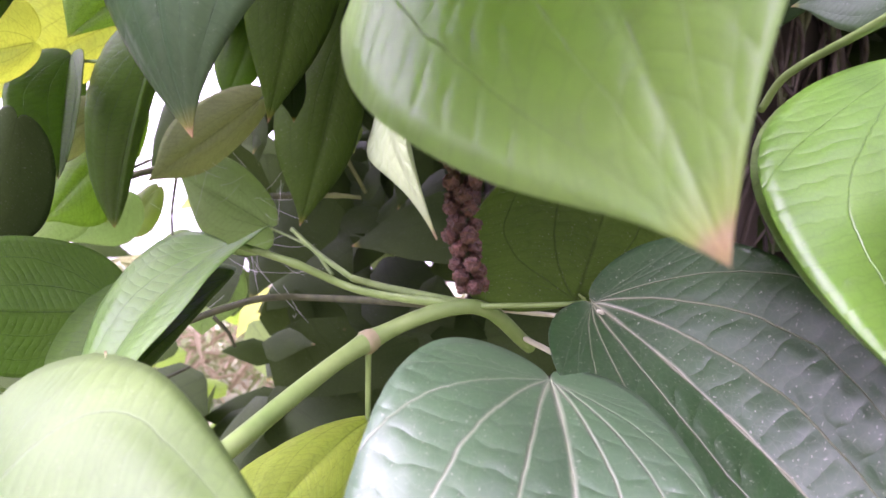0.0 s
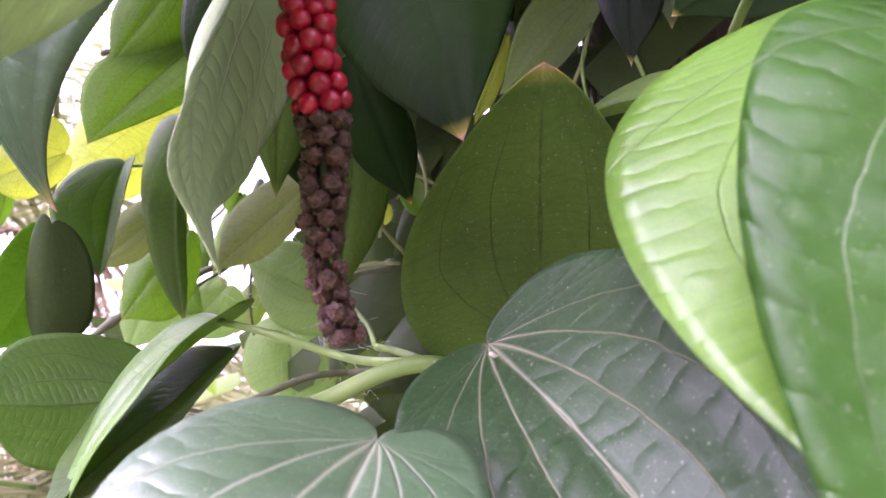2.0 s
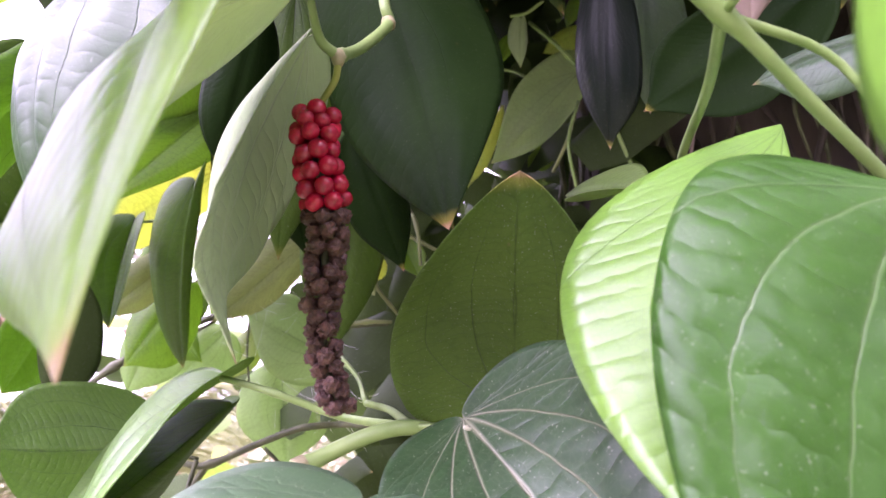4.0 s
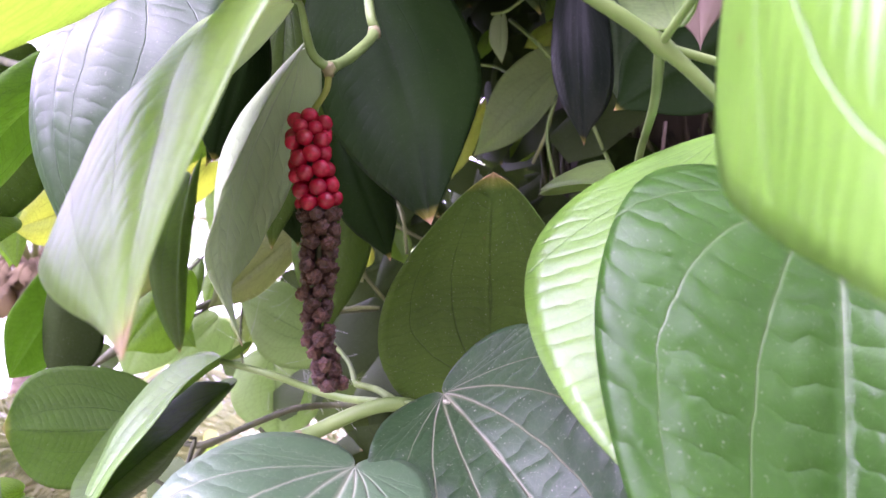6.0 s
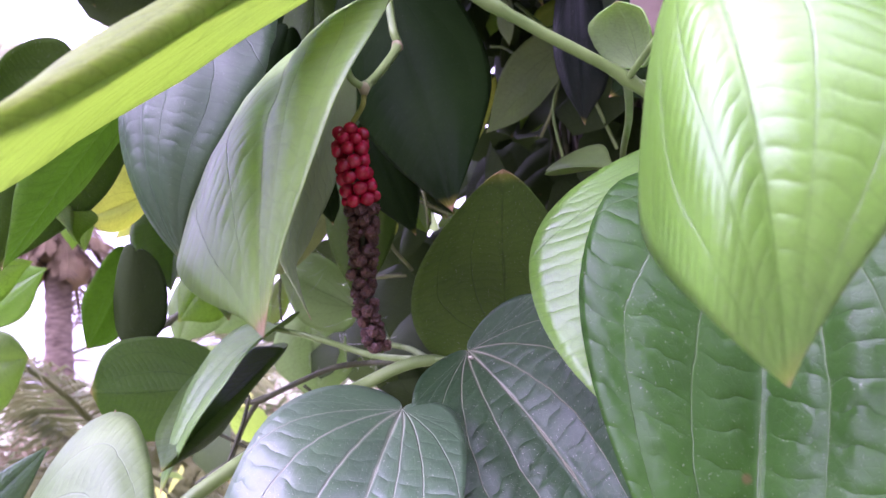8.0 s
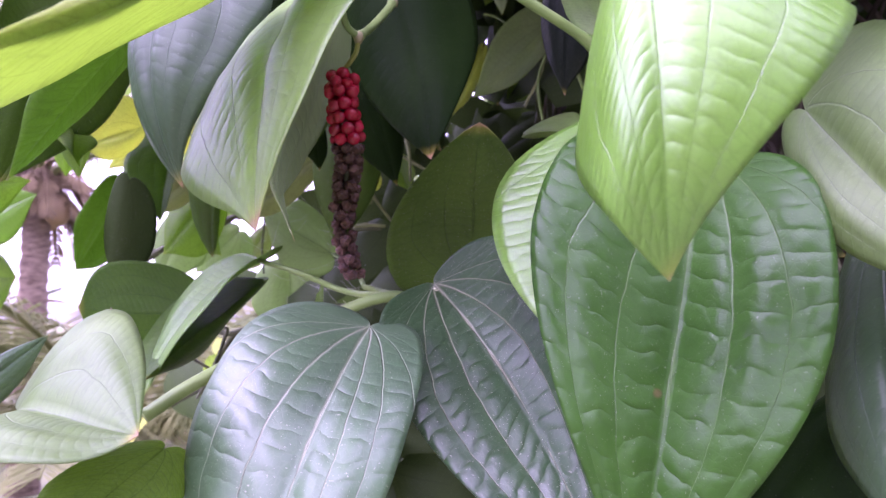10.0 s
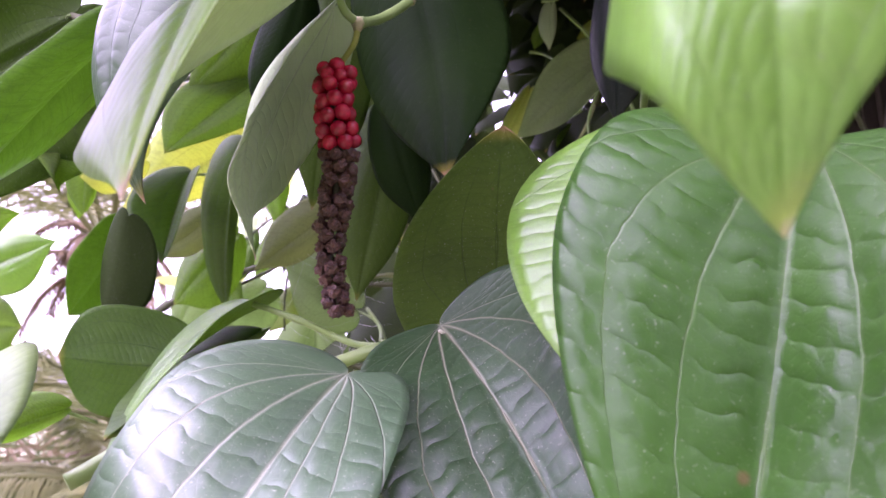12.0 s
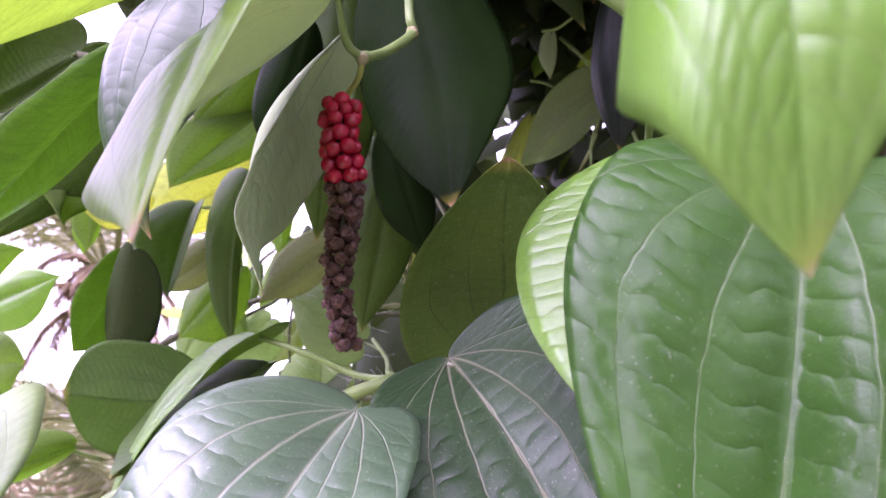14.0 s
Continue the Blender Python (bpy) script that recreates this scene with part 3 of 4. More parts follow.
# ---- pepper vine shoot with leaves lit through from behind ----
left_shoot = thing("pepper_vine_shoot", None, "pepper vine shoot with leaves lit through from behind", "vine", "pepper vine shoots")
leaf(left_shoot, (-0.0506, 0.1894, 1.4456), (-0.0602, 0.1828, 1.3377), (-0.0932, 0.1973, 1.4097), (-0.0155, 0.1775, 1.4074), SILVER, UNDER, "blue-green glossy leaf hanging point down", petiole=[(-0.0122, 0.2001, 1.4716)], arch=0.217, puff=0.040, puff_left=0.040, lobe=0.065, wide=0.315, point=0.286, tip_bend=-0.011, twist=0.185, sweep=-0.005, seed=14, rows=40, cols=12, quilt=0.013)
leaf(left_shoot, (0.0683, 0.1221, 1.4104), (0.0202, 0.0123, 1.3120), (-0.0278, 0.0890, 1.3541), (0.0220, 0.0725, 1.3740), MID, LIME, "long yellow-green leaf seen from its underside", arch=0.042, puff=0.040, puff_left=0.040, lobe=0.047, wide=0.329, point=0.368, tip_bend=0.071, twist=0.146, sweep=0.002, seed=15, rows=40, cols=12)
leaf(left_shoot, (0.0442, 0.0074, 1.3666), (0.0444, -0.0059, 1.3244), (0.0381, -0.0061, 1.3432), (0.0514, 0.0096, 1.3501), YELLOW, YELLOW, "pale yellow-green leaf tip", seed=16, lobe=0.06)
leaf(left_shoot, (-0.0689, 0.1150, 1.2551), (0.0053, 0.0835, 1.2523), (-0.0387, 0.0685, 1.2491), (-0.0567, 0.1435, 1.2873), GREY, GREY, "pale heart-shaped leaf folded along its midrib", petiole=[(-0.0631, 0.0848, 1.2533), (-0.0736, 0.0715, 1.2473)], arch=0.043, puff=0.040, puff_left=0.040, lobe=0.175, wide=0.313, point=0.493, tip_bend=0.039, twist=-0.070, sweep=-0.007, seed=17, rows=40, cols=12)
leaf(left_shoot, (-0.0836, 0.0912, 1.2482), (-0.0817, 0.1398, 1.2787), (-0.0773, 0.1140, 1.2556), (-0.0841, 0.1085, 1.2660), SILVER, UNDER, "narrow grey leaf turned edge-on", seed=18)
leaf(left_shoot, (-0.0826, 0.3203, 1.5021), (-0.1277, 0.3326, 1.4248), (-0.1147, 0.3166, 1.4748), (-0.1011, 0.3340, 1.4608), SHADE_BLACK, SHADE_BLACK, "dark narrow leaf behind the spike", petiole=[(-0.0722, 0.3251, 1.5229)], seed=71, lobe=0.03)
leaf(left_shoot, (-0.1803, 0.3801, 1.5178), (-0.1822, 0.3996, 1.4801), (-0.1859, 0.3851, 1.5020), (-0.1740, 0.3918, 1.5063), SILVER, UNDER, "small blue-green leaf", seed=72)


# ---- shaded pepper vine shoot on thin dark stems ----
back_shoot = thing("pepper_vine_shoot", None, "shaded pepper vine shoot on thin dark stems", "vine", "pepper vine shoots")
leaf(back_shoot, (-0.1562, 0.3284, 1.2892), (-0.2049, 0.2814, 1.2914), (-0.1854, 0.3115, 1.2592), (-0.1848, 0.3037, 1.3203), LEAFY, LEAFY, "round dull green leaf", seed=20, arch=-0.003, lobe=0.100, wide=0.412, point=0.794, tip_bend=0.000, twist=0.003, sweep=-0.037, puff=0.02, quilt=0.006, rows=36, cols=12)
leaf(back_shoot, (-0.1628, 0.5547, 1.5233), (-0.2022, 0.5677, 1.4385), (-0.2021, 0.5534, 1.4881), (-0.1691, 0.5697, 1.4747), LEAFY, LEAFY, "green leaf in shade", seed=39, lobe=0.05)
leaf(back_shoot, (-0.2190, 0.6117, 1.5570), (-0.2571, 0.6224, 1.4820), (-0.2562, 0.6064, 1.5312), (-0.2238, 0.6266, 1.5128), BACKLIT, BACKLIT, "green leaf in shade", seed=87, lobe=0.05)
leaf(back_shoot, (-0.1258, 0.3241, 1.4949), (-0.1613, 0.3103, 1.4442), (-0.1532, 0.3109, 1.4807), (-0.1380, 0.3365, 1.4583), BACKLIT, BACKLIT, "green leaf lit from behind", seed=37, lobe=0.05)
leaf(back_shoot, (-0.2085, 0.4275, 1.3888), (-0.2450, 0.4081, 1.3342), (-0.2417, 0.4166, 1.3763), (-0.2168, 0.4309, 1.3398), BACKLIT, BACKLIT, "green leaf lit from behind", seed=38, lobe=0.05)
leaf(back_shoot, (-0.2091, 0.3725, 1.4199), (-0.1888, 0.3325, 1.3481), (-0.2122, 0.3247, 1.3890), (-0.1906, 0.3531, 1.3979), LEAFY, LEAFY, "green leaf on a short bent stalk", seed=35, arch=0.052, lobe=0.069, wide=0.363, point=0.353, tip_bend=-0.000, twist=0.065, sweep=-0.017, petiole=[(-0.1879, 0.3804, 1.4195), (-0.1856, 0.4020, 1.4380)], petiole_r=0.0012, rows=36, cols=11)
leaf(back_shoot, (-0.2309, 0.3461, 1.3750), (-0.2427, 0.3182, 1.3171), (-0.2249, 0.3051, 1.3588), (-0.2416, 0.3594, 1.3376), LEAFY, LEAFY, "green leaf with dark ladder veins", seed=21, arch=0.030, lobe=0.078, wide=0.391, point=0.598, tip_bend=-0.000, twist=-0.032, sweep=-0.003, puff=0.03, rows=36, cols=11)
# flat blade in the shade colour, covering part of the green leaf
leaf(back_shoot, (-0.1915, 0.3058, 1.3713), (-0.2194, 0.3252, 1.3162), (-0.2169, 0.3152, 1.3526), (-0.1915, 0.3325, 1.3363), SHADE_GREEN, SHADE_GREEN, "flat dark blade with shade put into its colour", seed=22, arch=-0.002, lobe=0.062, wide=0.449, point=0.800, tip_bend=-0.000, twist=0.014, sweep=-0.002, puff=0.006, quilt=0.0)
leaf(back_shoot, (-0.1441, 0.3420, 1.4246), (-0.2082, 0.4214, 1.3325), (-0.1987, 0.3734, 1.4086), (-0.1429, 0.3453, 1.4142), LEAFY, LEAFY, "long dark leaf hanging down", seed=23, arch=0.035, lobe=0.033, wide=0.293, point=0.591, tip_bend=0.011, twist=-0.120, sweep=-0.020, rows=40, cols=11)
leaf(back_shoot, (-0.1301, 0.3439, 1.4660), (-0.1690, 0.3047, 1.4059), (-0.1642, 0.3084, 1.4474), (-0.1242, 0.3443, 1.4416), BACKLIT, BACKLIT, "green leaf with netted veins lit from behind", seed=24, arch=0.040, lobe=0.066, wide=0.335, point=0.349, tip_bend=0.001, twist=-0.018, sweep=-0.012, rows=36, cols=11)
leaf(back_shoot, (-0.2086, 0.4496, 1.4727), (-0.2731, 0.3780, 1.3981), (-0.2558, 0.4076, 1.4797), (-0.2244, 0.4288, 1.4248), YELLOW, YELLOW, "bright yellow-green leaf with the light behind it", seed=25)
leaf(back_shoot, (-0.4611, 0.4045, 1.3625), (-0.4033, 0.4389, 1.3965), (-0.4308, 0.4310, 1.3519), (-0.4352, 0.4144, 1.3979), BRIGHT, BACKLIT, "light green leaf with a glossy edge", seed=90, lobe=0.05)
leaf(back_shoot, (-0.4122, 0.3460, 1.3144), (-0.3727, 0.3924, 1.3193), (-0.3922, 0.3708, 1.2770), (-0.3909, 0.3699, 1.3421), MID, BACKLIT, "mid-green leaf", seed=91, lobe=0.05, wide=0.45, point=0.6)
leaf(back_shoot, (-0.3075, 0.3802, 1.4348), (-0.3178, 0.3826, 1.3958), (-0.3201, 0.3726, 1.4169), (-0.3081, 0.3871, 1.4152), BACKLIT, BACKLIT, "small green leaf", seed=92, lobe=0.05)
leaf(back_shoot, (-0.3134, 0.5489, 1.4732), (-0.3183, 0.5404, 1.3985), (-0.3302, 0.5479, 1.4398), (-0.3068, 0.5513, 1.4358), DULL, BACKLIT, "green leaf among thin stems", seed=80, lobe=0.05)
leaf(back_shoot, (-0.3004, 0.5913, 1.5122), (-0.2919, 0.5951, 1.4341), (-0.3136, 0.5947, 1.4798), (-0.2839, 0.5993, 1.4783), BACKLIT, BACKLIT, "green leaf among thin stems", seed=81, lobe=0.05)
leaf(back_shoot, (-0.2922, 0.6118, 1.4598), (-0.3127, 0.5935, 1.3793), (-0.3184, 0.6059, 1.4246), (-0.2909, 0.6117, 1.4108), BACKLIT, BACKLIT, "green leaf among thin stems", seed=82, lobe=0.05)
leaf(back_shoot, (-0.3123, 0.5222, 1.3869), (-0.2728, 0.5276, 1.3433), (-0.2988, 0.5232, 1.3534), (-0.2917, 0.5358, 1.3803), BACKLIT, BACKLIT, "green leaf among thin stems", seed=83, lobe=0.05)
leaf(back_shoot, (-0.3518, 0.6411, 1.4448), (-0.3676, 0.6306, 1.3842), (-0.3711, 0.6345, 1.4205), (-0.3491, 0.6385, 1.4057), DULL, BACKLIT, "green leaf among thin stems", seed=84, lobe=0.05)
leaf(back_shoot, (-0.3621, 0.5707, 1.4597), (-0.3771, 0.5746, 1.3956), (-0.3779, 0.5670, 1.4312), (-0.3598, 0.5798, 1.4292), DULL, BACKLIT, "green leaf among thin stems", seed=85, lobe=0.05)
leaf(back_shoot, (-0.2842, 0.6305, 1.3839), (-0.3116, 0.6212, 1.3335), (-0.3093, 0.6202, 1.3629), (-0.2870, 0.6327, 1.3491), OLIVE, BACKLIT, "old olive leaf with dark ribs", seed=86, lobe=0.05)
tube("stem", [(-0.3508, 0.5536, 1.4595), (-0.3149, 0.5475, 1.4750), (-0.3009, 0.5926, 1.5078), (-0.2808, 0.5958, 1.5278)], (0.0015, 0.0014, 0.0012), TWIG, back_shoot, steps=5, sides=7)
tube("stem", [(-0.3248, 0.5384, 1.3852), (-0.3274, 0.5995, 1.4306), (-0.2920, 0.6113, 1.4622)], (0.0015, 0.0014, 0.0012), TWIG, back_shoot, steps=5, sides=7)
tube("stem", [(-0.3135, 0.5030, 1.3414), (-0.2955, 0.5355, 1.3653), (-0.2858, 0.5834, 1.3918), (-0.2662, 0.6125, 1.4107)], (0.0015, 0.0014, 0.0012), TWIG, back_shoot, steps=5, sides=7)
leaf(back_shoot, (-0.0988, 0.2149, 1.4389), (-0.1540, 0.1831, 1.3472), (-0.1087, 0.1697, 1.3960), (-0.1683, 0.2413, 1.3998), LEAFY, LEAFY, "broad mid-green leaf lit from behind", seed=26, rows=40, cols=12, lobe=0.000, arch=-0.027, wide=0.328, point=0.530, tip_bend=0.003, twist=-0.078, sweep=0.005)
leaf(back_shoot, (-0.1749, 0.2638, 1.4690), (-0.2020, 0.2209, 1.3552), (-0.1909, 0.2137, 1.4178), (-0.1694, 0.2762, 1.4174), DULL, DULL, "dark green leaf hanging behind a lighter one", seed=36, lobe=0.06, wide=0.4, point=0.5, arch=0.03)
leaf(back_shoot, (-0.1682, 0.2341, 1.4541), (-0.1893, 0.1983, 1.4113), (-0.1806, 0.2207, 1.4250), (-0.1805, 0.2118, 1.4619), DULL, DULL, "drooping green leaf on a short stalk", petiole=[(-0.1725, 0.2577, 1.4615)], seed=27, arch=0.1)
tube("stem", [(-0.1682, 0.2341, 1.4541), (-0.1262, 0.2179, 1.4334), (-0.1698, 0.2717, 1.4691), (-0.1532, 0.2905, 1.4885)], (0.0018, 0.002, 0.0018), TWIG, back_shoot, knobs=((0.34, 0.5),))
tube("stem", [(-0.1936, 0.3395, 1.4692), (-0.1757, 0.3459, 1.4735), (-0.1501, 0.3547, 1.4823), (-0.1365, 0.3648, 1.5051)], (0.0016, 0.0015, 0.0016), TWIG, back_shoot)
leaf(back_shoot, (-0.2156, 0.3021, 1.4330), (-0.2536, 0.3297, 1.3813), (-0.2580, 0.3169, 1.4144), (-0.2061, 0.2992, 1.4196), BACKLIT, BACKLIT, "green leaf with dark veins", seed=28, arch=0.038, lobe=0.053, wide=0.379, point=0.429, tip_bend=-0.000, twist=-0.016, sweep=0.001, rows=36, cols=11)
leaf(back_shoot, (-0.2427, 0.2509, 1.4137), (-0.1607, 0.2338, 1.3634), (-0.1923, 0.2509, 1.3963), (-0.1830, 0.2618, 1.3903), BACKLIT, BACKLIT, "green leaf hanging point down", seed=29)
leaf(back_shoot, (-0.1868, 0.3087, 1.4056), (-0.2132, 0.2890, 1.3917), (-0.1962, 0.2952, 1.4225), (-0.2000, 0.3029, 1.3848), YELLOW, YELLOW, "small yellow-green leaf lit from behind", seed=30)
leaf(back_shoot, (-0.2696, 0.2335, 1.3588), (-0.2348, 0.2729, 1.3681), (-0.2538, 0.2562, 1.3421), (-0.2548, 0.2497, 1.3699), BACKLIT, BACKLIT, "mid-green leaf", seed=32)
leaf(back_shoot, (-0.1553, 0.2478, 1.2659), (-0.1440, 0.1980, 1.2548), (-0.1597, 0.2275, 1.2721), (-0.1512, 0.2209, 1.2532), BACKLIT, BACKLIT, "small green leaf", petiole=[(-0.1540, 0.2635, 1.2592)], seed=33)
leaf(back_shoot, (-0.0522, 0.1202, 1.2589), (-0.0594, 0.1444, 1.2880), (-0.0597, 0.1443, 1.2699), (-0.0579, 0.1306, 1.2745), PALE, PALE, "pale leaf tip", seed=34)


# ---- dark inner pepper vine shoot against the trunk ----
inner_shoot = thing("pepper_vine_shoot", None, "dark inner pepper vine shoot against the trunk", "vine", "pepper vine shoots")
leaf(inner_shoot, (-0.0010, 0.2575, 1.4750), (0.0321, 0.2282, 1.3539), (-0.0310, 0.2795, 1.4253), (0.0402, 0.2783, 1.4434), SHADE_BLACK, UNDER, "big dark green leaf in shade", arch=-0.075, puff=0.040, puff_left=0.040, lobe=0.071, wide=0.336, point=0.392, tip_bend=-0.035, twist=0.205, sweep=0.011, seed=40, rows=44, cols=14, quilt=0.003)
leaf(inner_shoot, (-0.0432, 0.3320, 1.4283), (-0.0274, 0.3477, 1.3643), (-0.0537, 0.3394, 1.3951), (-0.0252, 0.3486, 1.4048), SHADE_BLACK, UNDER, "dark leaf in shade", seed=41)
leaf(inner_shoot, (-0.0828, 0.3390, 1.4196), (-0.0826, 0.3522, 1.3784), (-0.0930, 0.3397, 1.4006), (-0.0764, 0.3502, 1.3979), SHADE_BLACK, UNDER, "small dark round leaf", seed=42)
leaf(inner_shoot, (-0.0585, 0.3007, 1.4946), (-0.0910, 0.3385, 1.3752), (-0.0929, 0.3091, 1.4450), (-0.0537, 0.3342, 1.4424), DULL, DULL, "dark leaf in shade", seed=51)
leaf(inner_shoot, (-0.0568, 0.2670, 1.4657), (-0.0973, 0.2953, 1.4129), (-0.0939, 0.2793, 1.4483), (-0.0713, 0.3009, 1.4381), SHADE_BLACK, SHADE_BLACK, "dark leaf in shade", seed=63, lobe=0.04, point=0.5)
leaf(inner_shoot, (-0.0604, 0.3776, 1.4461), (-0.0908, 0.3948, 1.3309), (-0.0989, 0.3760, 1.3953), (-0.0576, 0.3990, 1.3899), DULL, DULL, "dark leaf in shade", seed=52)
leaf(inner_shoot, (0.0496, 0.4781, 1.5094), (-0.0105, 0.4687, 1.4532), (0.0321, 0.4806, 1.4727), (0.0145, 0.4725, 1.5103), MID, UNDER, "light green leaf with a folded top", seed=43)
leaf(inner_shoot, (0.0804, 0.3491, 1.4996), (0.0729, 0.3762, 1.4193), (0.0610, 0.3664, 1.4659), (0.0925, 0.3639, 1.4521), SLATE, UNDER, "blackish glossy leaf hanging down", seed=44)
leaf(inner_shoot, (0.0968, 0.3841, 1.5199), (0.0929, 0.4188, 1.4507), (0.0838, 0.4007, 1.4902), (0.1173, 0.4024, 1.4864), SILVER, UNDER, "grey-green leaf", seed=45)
leaf(inner_shoot, (0.1599, 0.3229, 1.4546), (0.0915, 0.3341, 1.4201), (0.1414, 0.3329, 1.4153), (0.1097, 0.3287, 1.4553), SHADE_BLACK, SHADE_BLACK, "dark broad leaf", seed=46)
leaf(inner_shoot, (0.1802, 0.2900, 1.4177), (0.1322, 0.3030, 1.4118), (0.1531, 0.2961, 1.4199), (0.1563, 0.2934, 1.3980), SILVER, UNDER, "pale grey-green leaf", seed=47)
leaf(inner_shoot, (0.0188, 0.4560, 1.5433), (0.0137, 0.4694, 1.5163), (0.0084, 0.4594, 1.5335), (0.0210, 0.4625, 1.5322), PALE, PALE, "small pale bud leaf", seed=48)
leaf(inner_shoot, (0.0584, 0.3191, 1.3829), (0.0964, 0.2853, 1.3716), (0.0810, 0.3032, 1.3762), (0.0842, 0.3106, 1.3905), MID, UNDER, "young curled leaf", seed=49)
leaf(inner_shoot, (-0.0154, 0.5217, 1.5114), (-0.0458, 0.5335, 1.4590), (-0.0396, 0.5257, 1.4863), (-0.0243, 0.5316, 1.4813), YELLOW, YELLOW, "small yellow leaf in the gap", seed=50)
tube("stem", [(0.0208, 0.4753, 1.5509), (0.0389, 0.4681, 1.5269), (0.0508, 0.4767, 1.5125), (0.0655, 0.5019, 1.5085)], (0.0014, 0.0014), STEM, inner_shoot)
tube("stem", [(0.0688, 0.4666, 1.4701), (0.0759, 0.4752, 1.4464), (0.0816, 0.4810, 1.4279)], (0.0013, 0.0013), STEM, inner_shoot)
tube("stem", [(0.0429, 0.4776, 1.4266), (0.0409, 0.4673, 1.4593), (0.0482, 0.4783, 1.4900)], (0.0011, 0.0011), STEM, inner_shoot)
tube("stem", [(0.1165, 0.4724, 1.4582), (0.1123, 0.4783, 1.4398), (0.1079, 0.4830, 1.4227)], (0.0012, 0.0012), ROOTLET, inner_shoot)
leaf(inner_shoot, (0.0462, 0.5548, 1.5795), (0.0155, 0.5573, 1.5673), (0.0284, 0.5525, 1.5801), (0.0366, 0.5610, 1.5657), YELLOW, BACKLIT, "small green leaf near the trunk", seed=55)
leaf(inner_shoot, (0.0446, 0.5433, 1.5998), (0.0364, 0.5525, 1.5820), (0.0372, 0.5461, 1.5936), (0.0472, 0.5490, 1.5904), BACKLIT, BACKLIT, "small green leaf near the trunk", seed=56)
leaf(inner_shoot, (-0.0114, 0.5635, 1.5899), (-0.0239, 0.5706, 1.5713), (-0.0238, 0.5644, 1.5833), (-0.0111, 0.5688, 1.5801), BACKLIT, BACKLIT, "small green leaf near the trunk", seed=57)
leaf(inner_shoot, (0.0115, 0.5851, 1.5022), (-0.0090, 0.5883, 1.4828), (-0.0044, 0.5837, 1.4987), (0.0091, 0.5906, 1.4854), BACKLIT, BACKLIT, "small green leaf near the trunk", seed=58)
leaf(inner_shoot, (-0.0382, 0.5675, 1.5215), (-0.0491, 0.5781, 1.4861), (-0.0484, 0.5705, 1.5075), (-0.0360, 0.5756, 1.5023), BACKLIT, BACKLIT, "small green leaf near the trunk", seed=59)
tube("stem", [(0.0459, 0.4863, 1.4899), (0.0384, 0.4837, 1.4669), (0.0249, 0.4980, 1.4511)], (0.0013, 0.0013), OLIVESTEM, inner_shoot)
tube("stem", [(0.0123, 0.4531, 1.5461), (0.0231, 0.4547, 1.5467), (0.0347, 0.4535, 1.5520)], (0.0012, 0.0012), STEM, inner_shoot)
tube("stem", [(-0.0045, 0.4838, 1.5254), (0.0045, 0.4867, 1.5236), (0.0164, 0.4726, 1.5107)], (0.0012, 0.001), STEM, inner_shoot)
tube("stem", [(-0.0836, 0.4064, 1.3920), (-0.0722, 0.4036, 1.3773), (-0.0651, 0.4091, 1.3641), (-0.0604, 0.4235, 1.3530)], (0.0013, 0.0013, 0.0011), OLIVESTEM, inner_shoot, steps=4, sides=7, knobs=((0.5, 0.4),))
tube("stem", [(-0.0924, 0.4100, 1.3486), (-0.0742, 0.4073, 1.3493), (-0.0611, 0.4129, 1.3486)], (0.0013, 0.0013, 0.0011), OLIVESTEM, inner_shoot, steps=4, sides=7, knobs=((0.5, 0.4),))
tube("stem", [(-0.0677, 0.4534, 1.4102), (-0.0577, 0.4586, 1.4042), (-0.0442, 0.4650, 1.3959)], (0.0013, 0.0013, 0.0011), OLIVESTEM, inner_shoot, steps=4, sides=7, knobs=((0.5, 0.4),))
tube("stem", [(-0.0854, 0.4464, 1.4091), (-0.0849, 0.4509, 1.3904), (-0.0895, 0.4524, 1.3717)], (0.0013, 0.0013, 0.0011), OLIVESTEM, inner_shoot, steps=4, sides=7, knobs=((0.5, 0.4),))
tube("stem", [(-0.0719, 0.4669, 1.4358), (-0.0592, 0.4553, 1.4154), (-0.0595, 0.4612, 1.3892)], (0.0013, 0.0013, 0.0011), OLIVESTEM, inner_shoot, steps=4, sides=7, knobs=((0.5, 0.4),))
leaf(inner_shoot, (-0.1220, 0.5410, 1.4134), (-0.1322, 0.5400, 1.3958), (-0.1331, 0.5375, 1.4071), (-0.1191, 0.5445, 1.4020), YELLOW, YELLOW, "small yellow leaf in the gap", seed=53)
leaf(inner_shoot, (-0.1142, 0.5607, 1.4375), (-0.0939, 0.5550, 1.3985), (-0.1094, 0.5463, 1.4128), (-0.0892, 0.5521, 1.4209), BACKLIT, BACKLIT, "small green leaf in the gap", seed=54)


# ---- sunlit pepper vine shoot with cobwebbed leaves ----
far_shoot = thing("pepper_vine_shoot", None, "sunlit pepper vine shoot with cobwebbed leaves", "vine", "pepper vine shoots")
leaf(far_shoot, (-0.1321, 0.4700, 1.3368), (-0.1870, 0.4570, 1.3685), (-0.1554, 0.4745, 1.3794), (-0.1614, 0.4545, 1.3233), LACE, LACE, "pale leaf covered in cobweb", petiole=[(-0.0989, 0.4428, 1.3227), (-0.0761, 0.4099, 1.3054)], seed=60)
leaf(far_shoot, (-0.2796, 0.4872, 1.3778), (-0.3009, 0.4755, 1.3197), (-0.3082, 0.4783, 1.3622), (-0.2702, 0.4998, 1.3394), LACE, LACE, "pale green leaf lit through", seed=64, lobe=0.08)
